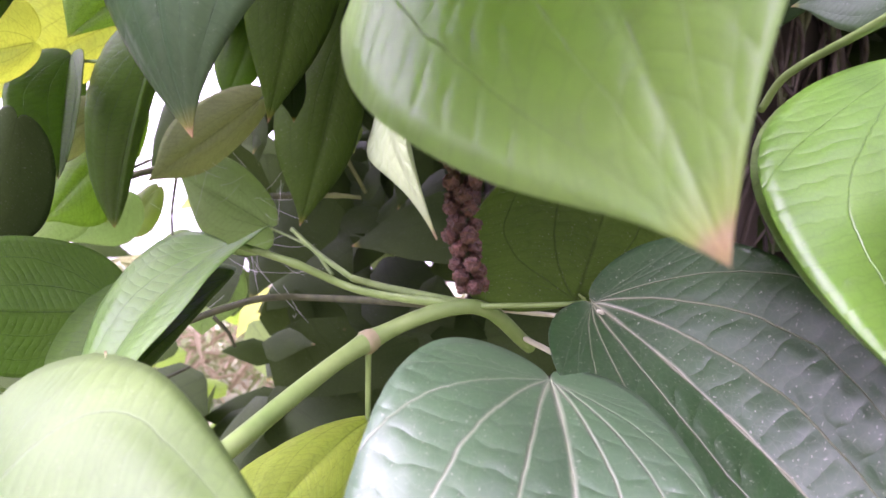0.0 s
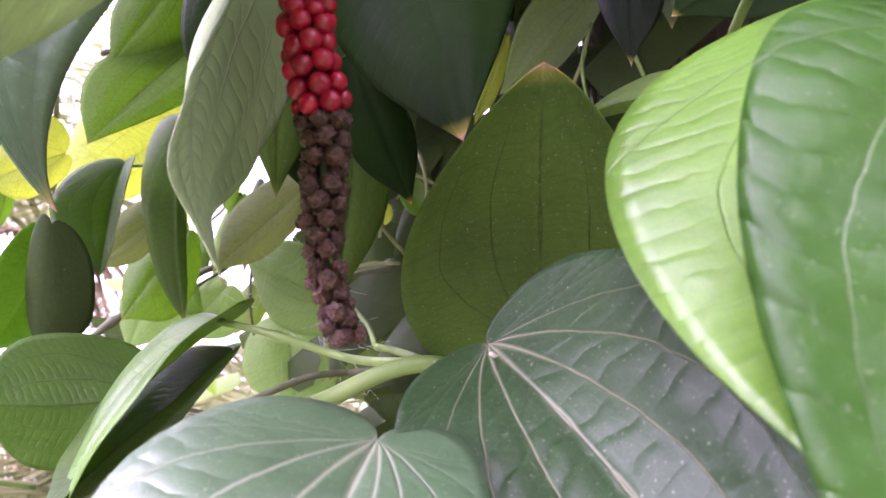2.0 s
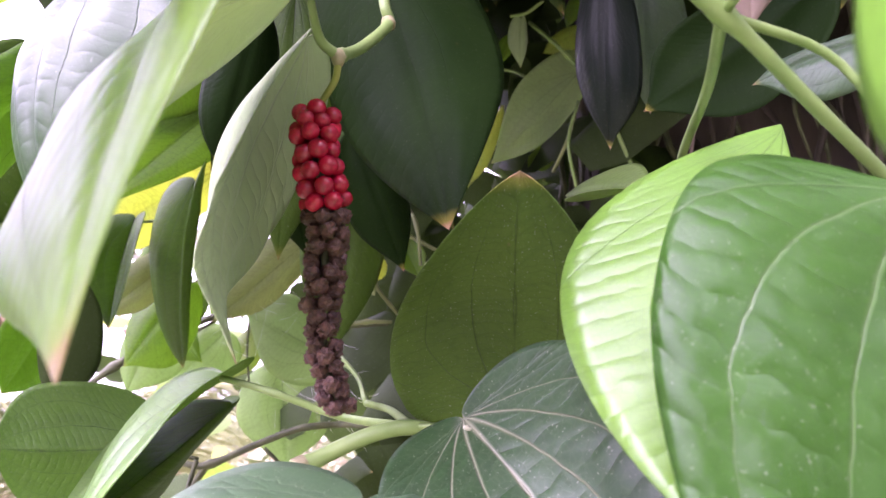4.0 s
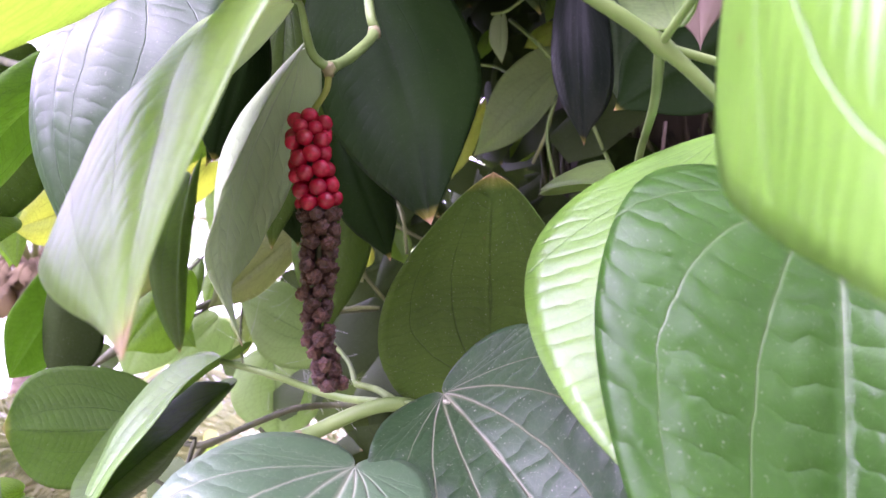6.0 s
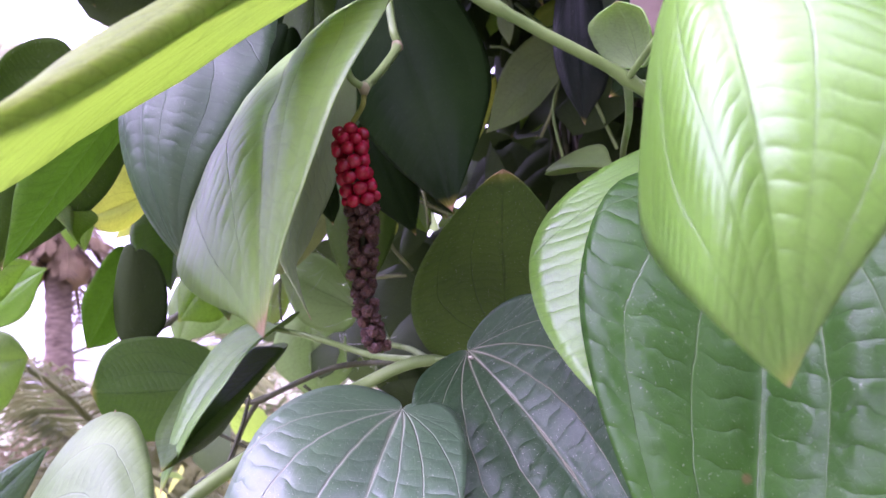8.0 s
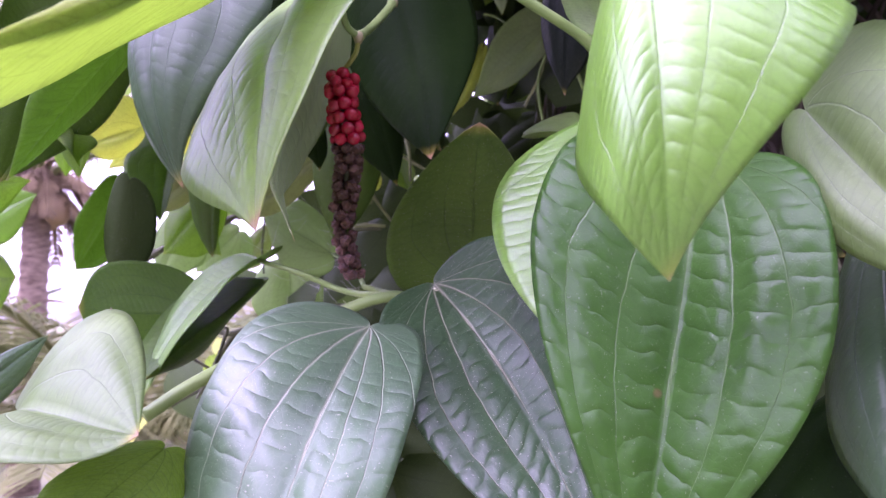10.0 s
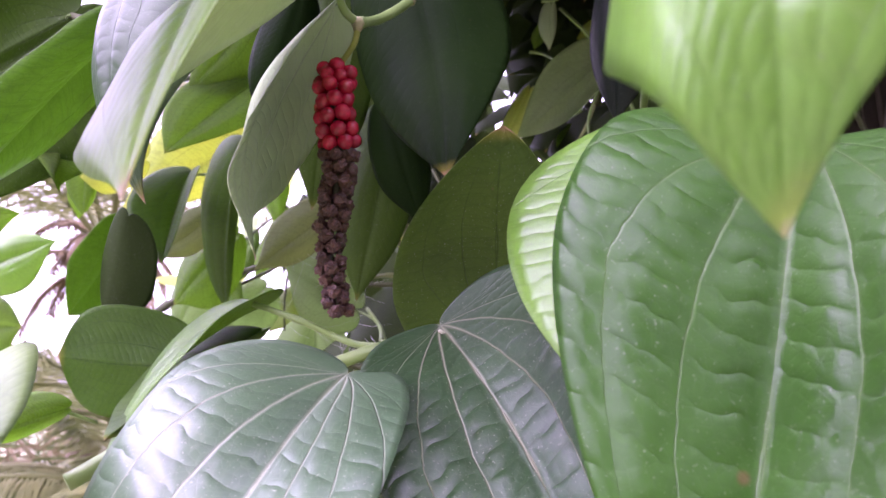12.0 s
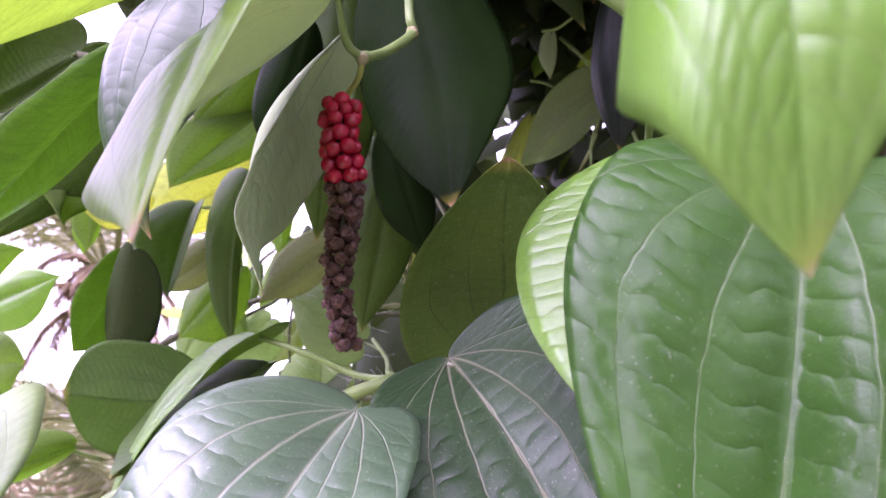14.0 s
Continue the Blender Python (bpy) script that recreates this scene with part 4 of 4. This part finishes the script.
leaf(far_shoot, (-0.2783, 0.5651, 1.3711), (-0.3125, 0.5437, 1.3298), (-0.3123, 0.5528, 1.3680), (-0.2759, 0.5705, 1.3329), LACE, LACE, "pale green leaf lit through", seed=65, lobe=0.08)
leaf(far_shoot, (-0.2094, 0.5419, 1.3327), (-0.2059, 0.5438, 1.2598), (-0.2387, 0.5244, 1.3017), (-0.1777, 0.5607, 1.2962), LACE, LACE, "round green leaf with cobweb threads", seed=61)
leaf(far_shoot, (-0.1351, 0.4543, 1.4149), (-0.1938, 0.4289, 1.3607), (-0.1740, 0.4337, 1.4041), (-0.1585, 0.4500, 1.3747), OLIVE, OLIVE, "old olive leaf with dark ribs", seed=62)
leaf(far_shoot, (-0.2140, 0.4059, 1.3963), (-0.2449, 0.3856, 1.3643), (-0.2291, 0.3926, 1.3975), (-0.2227, 0.4043, 1.3715), OLIVE, OLIVE, "old olive leaf with dark ribs", seed=63)
tube("stem", [(-0.2168, 0.4151, 1.2676), (-0.1849, 0.3899, 1.2749), (-0.1678, 0.3901, 1.2736), (-0.1385, 0.3987, 1.2845), (-0.1121, 0.4030, 1.2920), (-0.0827, 0.4069, 1.2923), (0.0082, 0.2564, 1.2935)], (0.0018, 0.002, 0.002, 0.0017), TWIG, far_shoot, knobs=((0.35, 0.4),))
tube("stem", [(-0.1678, 0.3901, 1.2736), (-0.1814, 0.3910, 1.2570), (-0.2111, 0.4148, 1.2286)], (0.002, 0.0019), TWIG, far_shoot)
tube("stem", [(-0.3033, 0.4183, 1.3123), (-0.2736, 0.4315, 1.3370), (-0.2430, 0.4549, 1.3594), (-0.1998, 0.4833, 1.3774), (-0.1682, 0.5047, 1.3624), (-0.1124, 0.5318, 1.3627)], (0.0022, 0.0024, 0.0024, 0.002), TWIG, far_shoot, knobs=((0.2, 0.6), (0.6, 0.4)))
tube("stem", [(-0.1998, 0.4833, 1.3774), (-0.2039, 0.4849, 1.3466), (-0.2034, 0.4872, 1.3226)], (0.0011, 0.0008), TWIG, far_shoot)
tube("stem", [(-0.0549, 0.3602, 1.3032), (-0.0890, 0.4256, 1.3183), (-0.1105, 0.4475, 1.3334)], (0.0015, 0.0013), STEM, far_shoot)
tube("stem", [(-0.0549, 0.3602, 1.3032), (-0.0382, 0.3502, 1.2993), (0.0082, 0.2564, 1.2935)], (0.0017, 0.0019), STEM, far_shoot)
tube("stem", [(-0.1689, 0.3821, 1.2770), (-0.1742, 0.3777, 1.2560), (-0.1810, 0.3715, 1.2364), (-0.1839, 0.3687, 1.2295)], (0.0014, 0.0011, 0.0009), TWIG, far_shoot, steps=4, sides=6)
tube("stem", [(-0.1928, 0.3702, 1.2584), (-0.1812, 0.3775, 1.2500), (-0.1703, 0.3839, 1.2424)], (0.0014, 0.0011, 0.0009), TWIG, far_shoot, steps=4, sides=6)
tube("stem", [(-0.2020, 0.3651, 1.2242), (-0.1855, 0.3781, 1.2356), (-0.1681, 0.3903, 1.2459), (-0.1525, 0.4002, 1.2541)], (0.0014, 0.0011, 0.0009), TWIG, far_shoot, steps=4, sides=6)
tube("stem", [(-0.1753, 0.3923, 1.2768), (-0.1835, 0.3871, 1.2805), (-0.1875, 0.3845, 1.2848)], (0.0014, 0.0011, 0.0009), TWIG, far_shoot, steps=4, sides=6)
tube("stem", [(-0.1457, 0.4143, 1.2809), (-0.1382, 0.4181, 1.2720), (-0.1344, 0.4197, 1.2632)], (0.0014, 0.0011, 0.0009), TWIG, far_shoot, steps=4, sides=6)

WEB = plain_material("cobweb_silk", (0.62, 0.62, 0.58), (0.8, 0.8, 0.76), 40, 0.6)
web = thing("cobweb", None, "thin grey cobweb threads strung between leaves and twigs", "cobweb")
rnd = random.Random(21)
for k in range(34):
    a = Vector((-0.1801, 0.4368, 1.3714)) + (Vector((-0.1304, 0.4678, 1.3628)) - Vector((-0.1801, 0.4368, 1.3714))) * rnd.random() + (Vector((-0.1586, 0.4565, 1.2767)) - Vector((-0.1801, 0.4368, 1.3714))) * rnd.uniform(-0.1, 0.9)
    d = Vector((rnd.gauss(0, 0.018), rnd.gauss(0, 0.006), rnd.gauss(0, 0.02)))
    tube("thread", [a, a + d * 0.5 + Vector((0, 0, -0.002)), a + d], (0.0001, 0.00007), WEB, web, steps=3, sides=4)


# ---- pepper spike ----
def ball(name, subdiv, shape):
    bm = bmesh.new()
    bmesh.ops.create_icosphere(bm, subdivisions=subdiv, radius=1.0)
    for v in bm.verts:
        v.co = shape(v.co.copy())
    me = bpy.data.meshes.new(name)
    bm.to_mesh(me)
    bm.free()
    me.polygons.foreach_set("use_smooth", [True] * len(me.polygons))
    return me


def red_material():
    m, n, l, p = mat("ripe_red_berry")
    tc = n.new("ShaderNodeTexCoord")
    sep = n.new("ShaderNodeSeparateXYZ")
    l.new(tc.outputs["Object"], sep.inputs[0])
    nz = n.new("ShaderNodeTexNoise")
    nz.inputs["Scale"].default_value = 2.2
    l.new(tc.outputs["Object"], nz.inputs["Vector"])
    c = ramp(n, l, nz.outputs["Fac"], [(0.3, (0.32, 0.006, 0.022)), (0.7, (0.50, 0.014, 0.035))])
    dot = ramp(n, l, sep.outputs[0], [(0.955, (0, 0, 0)), (0.975, (1, 1, 1))])
    info = n.new("ShaderNodeObjectInfo")
    hue = n.new("ShaderNodeHueSaturation")
    v = math_node(n, l, 'MULTIPLY_ADD', info.outputs["Random"], 0.4)
    v.node.inputs[2].default_value = 0.75
    l.new(v, hue.inputs["Value"])
    l.new(c, hue.inputs["Color"])
    l.new(mix_rgb(n, l, dot, hue.outputs[0], (0.08, 0.02, 0.015)), p.inputs["Base Color"])
    p.inputs["Roughness"].default_value = 0.25
    p.inputs["Subsurface Weight"].default_value = 0.15
    p.inputs["Subsurface Radius"].default_value = (0.002, 0.0005, 0.0004)
    return m


RED = red_material()
HUSK = plain_material("dried_berry", (0.038, 0.016, 0.010), (0.155, 0.072, 0.048), 2.2, 0.42, 0.02, 0.4, random_value=0.5)
STALK = plain_material("yellow_stalk", (0.22, 0.26, 0.04), (0.33, 0.33, 0.07), 60, 0.5)

red_shapes = [ball("red_berry", 3, lambda c: Vector((c.x * 0.97, c.y, c.z * 0.97)))]


def shrivel(seed):
    """A dried berry: sunken facets between sharp ridges."""
    rnd = random.Random(seed + 40)
    marks = [Vector((rnd.gauss(0, 1), rnd.gauss(0, 1), rnd.gauss(0, 1))).normalized() for _ in range(13)]

    def f(c):
        near = sorted((c - m).length for m in marks)
        ridge = math.exp(-((near[1] - near[0]) / 0.075) ** 2)
        return c * (0.72 + 0.30 * ridge + 0.06 * noise.noise(c * 5 + Vector((seed, 0, 0))))
    return f


husk_shapes = [ball("dried_berry", 4, shrivel(k)) for k in range(6)]
for me in red_shapes:
    me.materials.append(RED)
for me in husk_shapes:
    me.materials.append(HUSK)

spike = thing("pepper_spike", None, "hanging pepper spike, red berries above and dried brown berries below", "fruit spike")
SPIKE = [(0.0074, 0.1960, 1.3847), (0.0102, 0.1880, 1.3686), (0.0111, 0.1920, 1.3533), (0.0094, 0.1942, 1.3389), (0.0080, 0.1946, 1.3260), (0.0081, 0.1961, 1.3134), (0.0105, 0.1989, 1.3000)]
STALK_TOP = (0.0153, 0.1923, 1.3962)
axis_line = spline(SPIKE, 30)
tube("stalk", [STALK_TOP, (Vector(STALK_TOP) + Vector(SPIKE[0])) / 2 + Vector((0.002, 0, 0)), SPIKE[0]], (0.0011, 0.0010), STALK, spike, "yellowish fruit stalk")
tube("rachis", SPIKE, (0.0012, 0.0012, 0.0009), TWIG, spike, steps=6, sides=7)
cum = [0.0]
for a, b in zip(axis_line, axis_line[1:]):
    cum.append(cum[-1] + (b - a).length)
total = cum[-1]


def along(d):
    k = 0
    while k < len(cum) - 2 and cum[k + 1] < d:
        k += 1
    f = (d - cum[k]) / max(1e-9, cum[k + 1] - cum[k])
    return axis_line[k].lerp(axis_line[k + 1], f), (axis_line[k + 1] - axis_line[k]).normalized()


rnd = random.Random(5)
d, ring = 0.0076, 0
while d < total + 0.0001:
    f = d / total
    ripe = f < 0.40
    rad = 0.0027 if ripe else 0.00262 - 0.0006 * max(0, f - 0.6)
    count = 6 if f < 0.42 else (5 if f < 0.60 else (4 if f < 0.70 else 3))
    off = rad * (1.72 if count == 6 else (1.52 if count == 5 else (1.34 if count == 4 else 1.2)))
    if f < 0.04:
        count, off = 5, rad * 1.3
    c, way = along(d)
    x = way.cross(Vector((0, 1, 0))).normalized()
    y = way.cross(x)
    for k in range(count):
        if not ripe and count > 4 and rnd.random() < 0.04:
            continue
        a = 2 * math.pi * (k + 0.5 * (ring % 2)) / count + 0.12 * ring + rnd.uniform(-0.12, 0.12)
        out = x * math.cos(a) + y * math.sin(a)
        red = ripe and not (f > 0.34 and rnd.random() < 0.25)
        size = rad * rnd.uniform(0.88, 1.04) * (0.99 if red else 1.09)
        me = red_shapes[0] if red else husk_shapes[rnd.randrange(6)]
        ob = new("red_berry" if red else "dried_berry", me)
        pos = c + out * (off + rnd.uniform(-0.0004, 0.0004)) + way * rnd.uniform(-0.0006, 0.0006)
        ob.matrix_world = Matrix.LocRotScale(pos, out.to_track_quat('X', 'Z') if red else Euler((rnd.uniform(0, 6), rnd.uniform(0, 6), 0)).to_quaternion(), (size, size, size))
        ob.parent = spike
    d += rad * (1.55 if ripe else (1.48 if count > 3 else 1.36))
    ring += 1


# ---- support tree with clinging roots ----
def trunk_mesh(name, line, radii, sides, rough, parent, material, label="", ring_every=0.0, ring_depth=0.0):
    verts, faces = [], []
    n = len(line)
    for i, c in enumerate(line):
        f = i / (n - 1)
        r0 = radii[0] + (radii[1] - radii[0]) * f
        for j in range(sides):
            a = 2 * math.pi * j / sides
            q = Vector((math.cos(a), math.sin(a), 0))
            r = r0 * (1 + rough * noise.noise(Vector((q.x * 3, q.y * 3, c.z * 4))) + 0.5 * rough * noise.noise(Vector((q.x * 9, q.y * 9, c.z * 14))))
            if ring_every:
                r *= 1 - ring_depth * (c.z / ring_every % 1.0) ** 2
            verts.append(c + q * r)
    for i in range(n - 1):
        for j in range(sides):
            k = (j + 1) % sides
            faces.append((i * sides + j, i * sides + k, (i + 1) * sides + k, (i + 1) * sides + j))
    return link_mesh(name, verts, faces, [material], parent, label)


ROOT = plain_material("dead_root", (0.05, 0.038, 0.030), (0.15, 0.12, 0.10), 60, 0.8, 0.001, 0.6)
tree = thing("support_tree", None, "dark rough trunk wrapped in dead climbing roots", "tree")
TREE_X, TREE_Y = 0.16, 0.74
trunk_mesh("trunk", [Vector((TREE_X + 0.02 * math.sin(i * 0.2), TREE_Y, -0.05 + i * 0.05)) for i in range(64)], (0.17, 0.13), 40, 0.16, tree, BARK)
rnd = random.Random(11)
for k in range(110):
    a = math.pi + math.pi * rnd.random()
    z = rnd.uniform(1.25, 1.7)
    pts = []
    for s in range(5):
        rr = 0.155 + rnd.uniform(0.0, 0.035)
        pts.append((TREE_X + rr * math.cos(a), TREE_Y + rr * math.sin(a), z - 0.05 * s))
        a += rnd.uniform(-0.12, 0.12)
    tube("root", pts, (rnd.uniform(0.0015, 0.004), 0.002, 0.001), (BARK, ROOT, TWIG)[k % 3], tree, steps=4, sides=6)

# ---- foliage around the trunk ----
def clump(name, label, count, place, size, materials, seed, slim=1.0):
    """Many leaves in one mesh."""
    rnd = random.Random(seed)
    verts, faces, uvs, which = [], [], [], []
    for k in range(count):
        c, n = place(rnd)
        ln = size * rnd.uniform(0.45, 1.3)
        down = Vector((rnd.uniform(-1, 1), rnd.uniform(-0.8, 0.8), rnd.uniform(-1.2, 0.15))).normalized()
        side = n.cross(down).normalized()
        nn = down.cross(side)
        mi = rnd.randrange(len(materials))
        wd = rnd.uniform(0.18, 0.36) * slim
        start = len(verts)
        rows = ((0.0, 0.12), (0.12, 0.8), (0.36, 1.0), (0.65, 0.66), (0.86, 0.24), (1.0, 0.0))
        for y, w in rows:
            for r in (-1, 0, 1):
                lift = -0.12 * abs(r) * w + 0.10 * math.sin(y * 3.0)
                verts.append(c + down * ln * y + side * (ln * wd * w * r) + nn * (ln * lift))
                uvs.append((0.5 + r / 4, y))
        for i in range(len(rows) - 1):
            for j in range(2):
                s = start + i * 3 + j
                faces.append((s, s + 3, s + 4, s + 1))
                which.append(mi)
    ob = link_mesh(name, verts, faces, materials, None, "", uvs, True, which)
    return tagged(ob, label, "foliage", "", "stuff")


def round_trunk(lo, hi, a0, a1, r0, r1):
    def f(rnd):
        a = radians(rnd.uniform(a0, a1))
        r = rnd.uniform(r0, r1)
        n = Vector((math.cos(a), math.sin(a), 0.4))
        return Vector((TREE_X + r * math.cos(a), TREE_Y + r * math.sin(a), rnd.uniform(lo, hi))), n.normalized()
    return f


# leaves above and behind the trunk are added to keep light off the vine
clump("vine_foliage", "unseen pepper leaves added up the trunk to darken the vine", 700, round_trunk(1.75, 3.0, 0, 360, 0.2, 0.55), 0.13, [SHADE_GREEN], 3)
clump("vine_foliage", "pepper leaves added beside the trunk to darken the vine", 260, round_trunk(0.3, 1.75, 10, 170, 0.22, 0.5), 0.12, [SHADE_GREEN], 4)


# leaf mass added behind the vine so its gaps read as deep shade
def behind(rnd):
    x, z = rnd.uniform(-0.22, 0.75), rnd.uniform(1.0, 2.1)
    bare = 0.08 < x < 0.40 and 1.28 < z < 1.62
    return Vector((x, rnd.uniform(0.66 if bare else 0.5, 0.95), z)), Vector((rnd.uniform(-0.6, 0.2), -1, 0.5)).normalized()


clump("vine_foliage", "shade-coloured pepper leaves filling gaps inside the vine", 2200, behind, 0.10, [SHADE_GREEN], 6)


# canopy of leaves added above the view to shade the inner vine
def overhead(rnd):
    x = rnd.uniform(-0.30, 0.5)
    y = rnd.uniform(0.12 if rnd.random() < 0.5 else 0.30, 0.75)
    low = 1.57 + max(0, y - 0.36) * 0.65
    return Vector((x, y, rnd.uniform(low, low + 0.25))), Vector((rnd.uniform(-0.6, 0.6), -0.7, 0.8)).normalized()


def left_back(rnd):
    y = rnd.uniform(0.75, 1.5)
    return Vector((-rnd.uniform(0.1, 0.95) * y / 1.2, y, rnd.uniform(0.95, 2.3))), Vector((rnd.uniform(-0.5, 0.5), -1, 0.4)).normalized()


clump("vine_foliage", "pepper leaves added overhead to shade the vine", 1600, overhead, 0.10, [SHADE_GREEN], 7)
clump("vine_foliage", "light green leaves with sky between them", 150, left_back, 0.10, [YELLOW, MID, BACKLIT, SHADE_GREEN], 8)
clump("vine_foliage", "dense pepper leaves low on the trunk", 300, round_trunk(0.2, 1.0, 190, 350, 0.2, 0.5), 0.13, [SHADE_GREEN], 5)

# ---- ground ----
SOIL = plain_material("pale_ground", (0.09, 0.11, 0.045), (0.23, 0.23, 0.125), 1.2, 0.95, 0.02, 0.5)
bm = bmesh.new()
bmesh.ops.create_grid(bm, x_segments=90, y_segments=90, size=450)
for v in bm.verts:
    v.co.z = 0.05 * noise.noise(v.co * 0.3)
me = bpy.data.meshes.new("ground")
bm.to_mesh(me)
bm.free()
me.materials.append(SOIL)
tagged(new("ground", me), "grassy ground with patches of dry litter", "ground", "", "structure")

# ---- coconut palm ----
PALMBARK = plain_material("palm_bark", (0.10, 0.068, 0.045), (0.30, 0.225, 0.165), 14, 0.9, 0.01, 0.7, (1, 1, 3))
FROND = plain_material("palm_frond", (0.12, 0.16, 0.045), (0.30, 0.31, 0.12), 3, 0.5, 0.002, 0.2, through=0.4)
DEADFROND = plain_material("dead_palm_frond", (0.085, 0.055, 0.024), (0.27, 0.20, 0.10), 6, 0.8, 0.002, 0.3, through=0.1)


def frond(parent, start, way, length, droop, material, leaflets, leaflet, seed, name="frond", slim=1.0):
    rnd = random.Random(seed)
    line = []
    p, d = Vector(start), Vector(way).normalized()
    n = 14
    for i in range(n + 1):
        line.append(p.copy())
        p = p + d * (length / n)
        d = (d + Vector((0, 0, -droop / n * (0.5 + i / n)))).normalized()
    verts, faces = [], []
    fine = spline(line, 4)
    for i in range(leaflets):
        f = 0.12 + 0.88 * i / leaflets
        k = min(int(f * (len(fine) - 1)), len(fine) - 2)
        c = fine[k]
        t = (fine[k + 1] - fine[k]).normalized()
        s = t.cross(Vector((0, 0, 1))).normalized()
        ln = leaflet * (0.55 + 0.6 * math.sin(math.pi * (0.15 + 0.8 * f))) * rnd.uniform(0.85, 1.1)
        for sg in (-1, 1):
            o = (s * sg + t * 0.6 + Vector((0, 0, rnd.uniform(-0.35, 0.05)))).normalized()
            wv = t * slim * (0.016 + 0.008 * rnd.random())
            st = len(verts)
            m1, e = c + o * ln * 0.55 + Vector((0, 0, -0.02 * ln)), c + o * ln + Vector((0, 0, -0.28 * ln))
            up = Vector((0, 0, 0.006))
            verts += [c - wv * 0.5, c + wv * 0.5, m1 - wv, m1 + up, m1 + wv, e]
            faces += [(st, st + 2, st + 3), (st, st + 3, st + 1), (st + 1, st + 3, st + 4), (st + 2, st + 5, st + 3), (st + 3, st + 5, st + 4)]
    ob = link_mesh(name, verts, faces, [material], parent)
    tube("midrib", line, (0.028, 0.02, 0.006), material, ob, steps=2, sides=6)
    return ob


husk_nut = ball("coconut", 2, lambda c: Vector((c.x * 0.1, c.y * 0.1, c.z * 0.13)))
husk_nut.materials.append(plain_material("coconut_husk", (0.28, 0.18, 0.09), (0.42, 0.30, 0.17), 8, 0.6))
palm = thing("coconut_palm", None, "ringed grey coconut palm with drooping dead fronds", "palm")
PX, PY = -4.59, 4.41
trunk_mesh("trunk", [Vector((PX + 0.03 * i / 40, PY, -0.05 + i * 0.05)) for i in range(48)], (0.125, 0.10), 28, 0.05, palm, PALMBARK, "ringed palm trunk", 0.12, 0.16)
TOPZ = 2.25
for k in range(12):
    a = 2 * math.pi * k / 12 + 0.3
    frond(palm, (PX + 0.05, PY, TOPZ + 0.1), (math.cos(a), math.sin(a), (0.9, 1.3, 0.75, 1.7)[k % 4]), 3.4, 1.7, FROND, 120, 0.6, k, slim=0.5)
rnd = random.Random(77)
for k in range(26):
    a = 2 * math.pi * k / 26 + rnd.uniform(-0.15, 0.15)
    frond(palm, (PX + 0.05 + 0.08 * math.cos(a), PY + 0.08 * math.sin(a), TOPZ + rnd.uniform(-0.05, 0.25)), (math.cos(a) * 0.7, math.sin(a) * 0.7, rnd.uniform(-0.5, 0.5)), rnd.uniform(0.35, 0.85), 2.6, DEADFROND, 16, 0.10, 30 + k, "dead_frond")
for k in range(3):
    a = 2 * math.pi * k / 3 + 2.0
    ob = new("coconut", husk_nut)
    ob.matrix_world = pose(PX + 0.05 + 0.2 * math.cos(a), PY + 0.2 * math.sin(a), TOPZ - 0.12)
    ob.parent = palm


young = thing("young_palm", None, "young palm with yellowing fronds spreading from the ground", "palm")
for k in range(15):
    a = 2 * math.pi * k / 15 + 0.2
    up = 1.5 if k % 2 else 0.7
    frond(young, (-3.27, 3.84, 0.45), (math.cos(a), math.sin(a), up), 2.0 if k % 2 else 1.6, 1.5, FROND, 110, 0.42, 60 + k, slim=0.5)
tube("trunk", [(-3.27, 3.84, -0.05), (-3.27, 3.84, 0.25), (-3.27, 3.84, 0.5)], (0.09, 0.07), PALMBARK, young, sides=12)

# ---- distance ----
def far_leaves(rnd):
    a = radians(rnd.uniform(80, 200))
    r = rnd.uniform(7.5, 14)
    return Vector((r * math.cos(a), r * math.sin(a), abs(rnd.gauss(0, 1.0)) * 0.55)), Vector((-math.cos(a), -math.sin(a), 0.5)).normalized()


FARLEAF = plain_material("far_foliage", (0.09, 0.14, 0.035), (0.21, 0.27, 0.085), 0.8, 0.6, 0.01, 0.2, through=0.35)
STRAW = plain_material("dry_fronds", (0.22, 0.18, 0.10), (0.42, 0.35, 0.21), 2.0, 0.8, 0.01, 0.2, through=0.3)


# unseen ring of foliage, added to block low light and darken reflections
def grove(rnd):
    a = radians(rnd.uniform(-205, 75))
    tall = a > -1.25 or a < -2.5
    r = rnd.uniform(3.5, 6.5) if tall else rnd.uniform(4.5, 8)
    return Vector((r * math.cos(a), r * math.sin(a), rnd.uniform(0, 1) ** 1.1 * (5.0 if a > -1.25 else 3.0 if tall else 1.3))), Vector((-math.cos(a), -math.sin(a), 0.5)).normalized()


TREELEAF = plain_material("tree_foliage", (0.045, 0.08, 0.025), (0.10, 0.15, 0.05), 0.8, 0.6, 0.01, 0.2, through=0.15)
clump("garden_trees", "unseen foliage added around the plot to block low light", 14000, grove, 0.32, [TREELEAF], 12, 0.8)
clump("far_bushes", "sunlit bushes and fallen fronds in the distance", 11000, far_leaves, 0.42, [FARLEAF, STRAW, FARLEAF, STRAW], 9, 0.13)
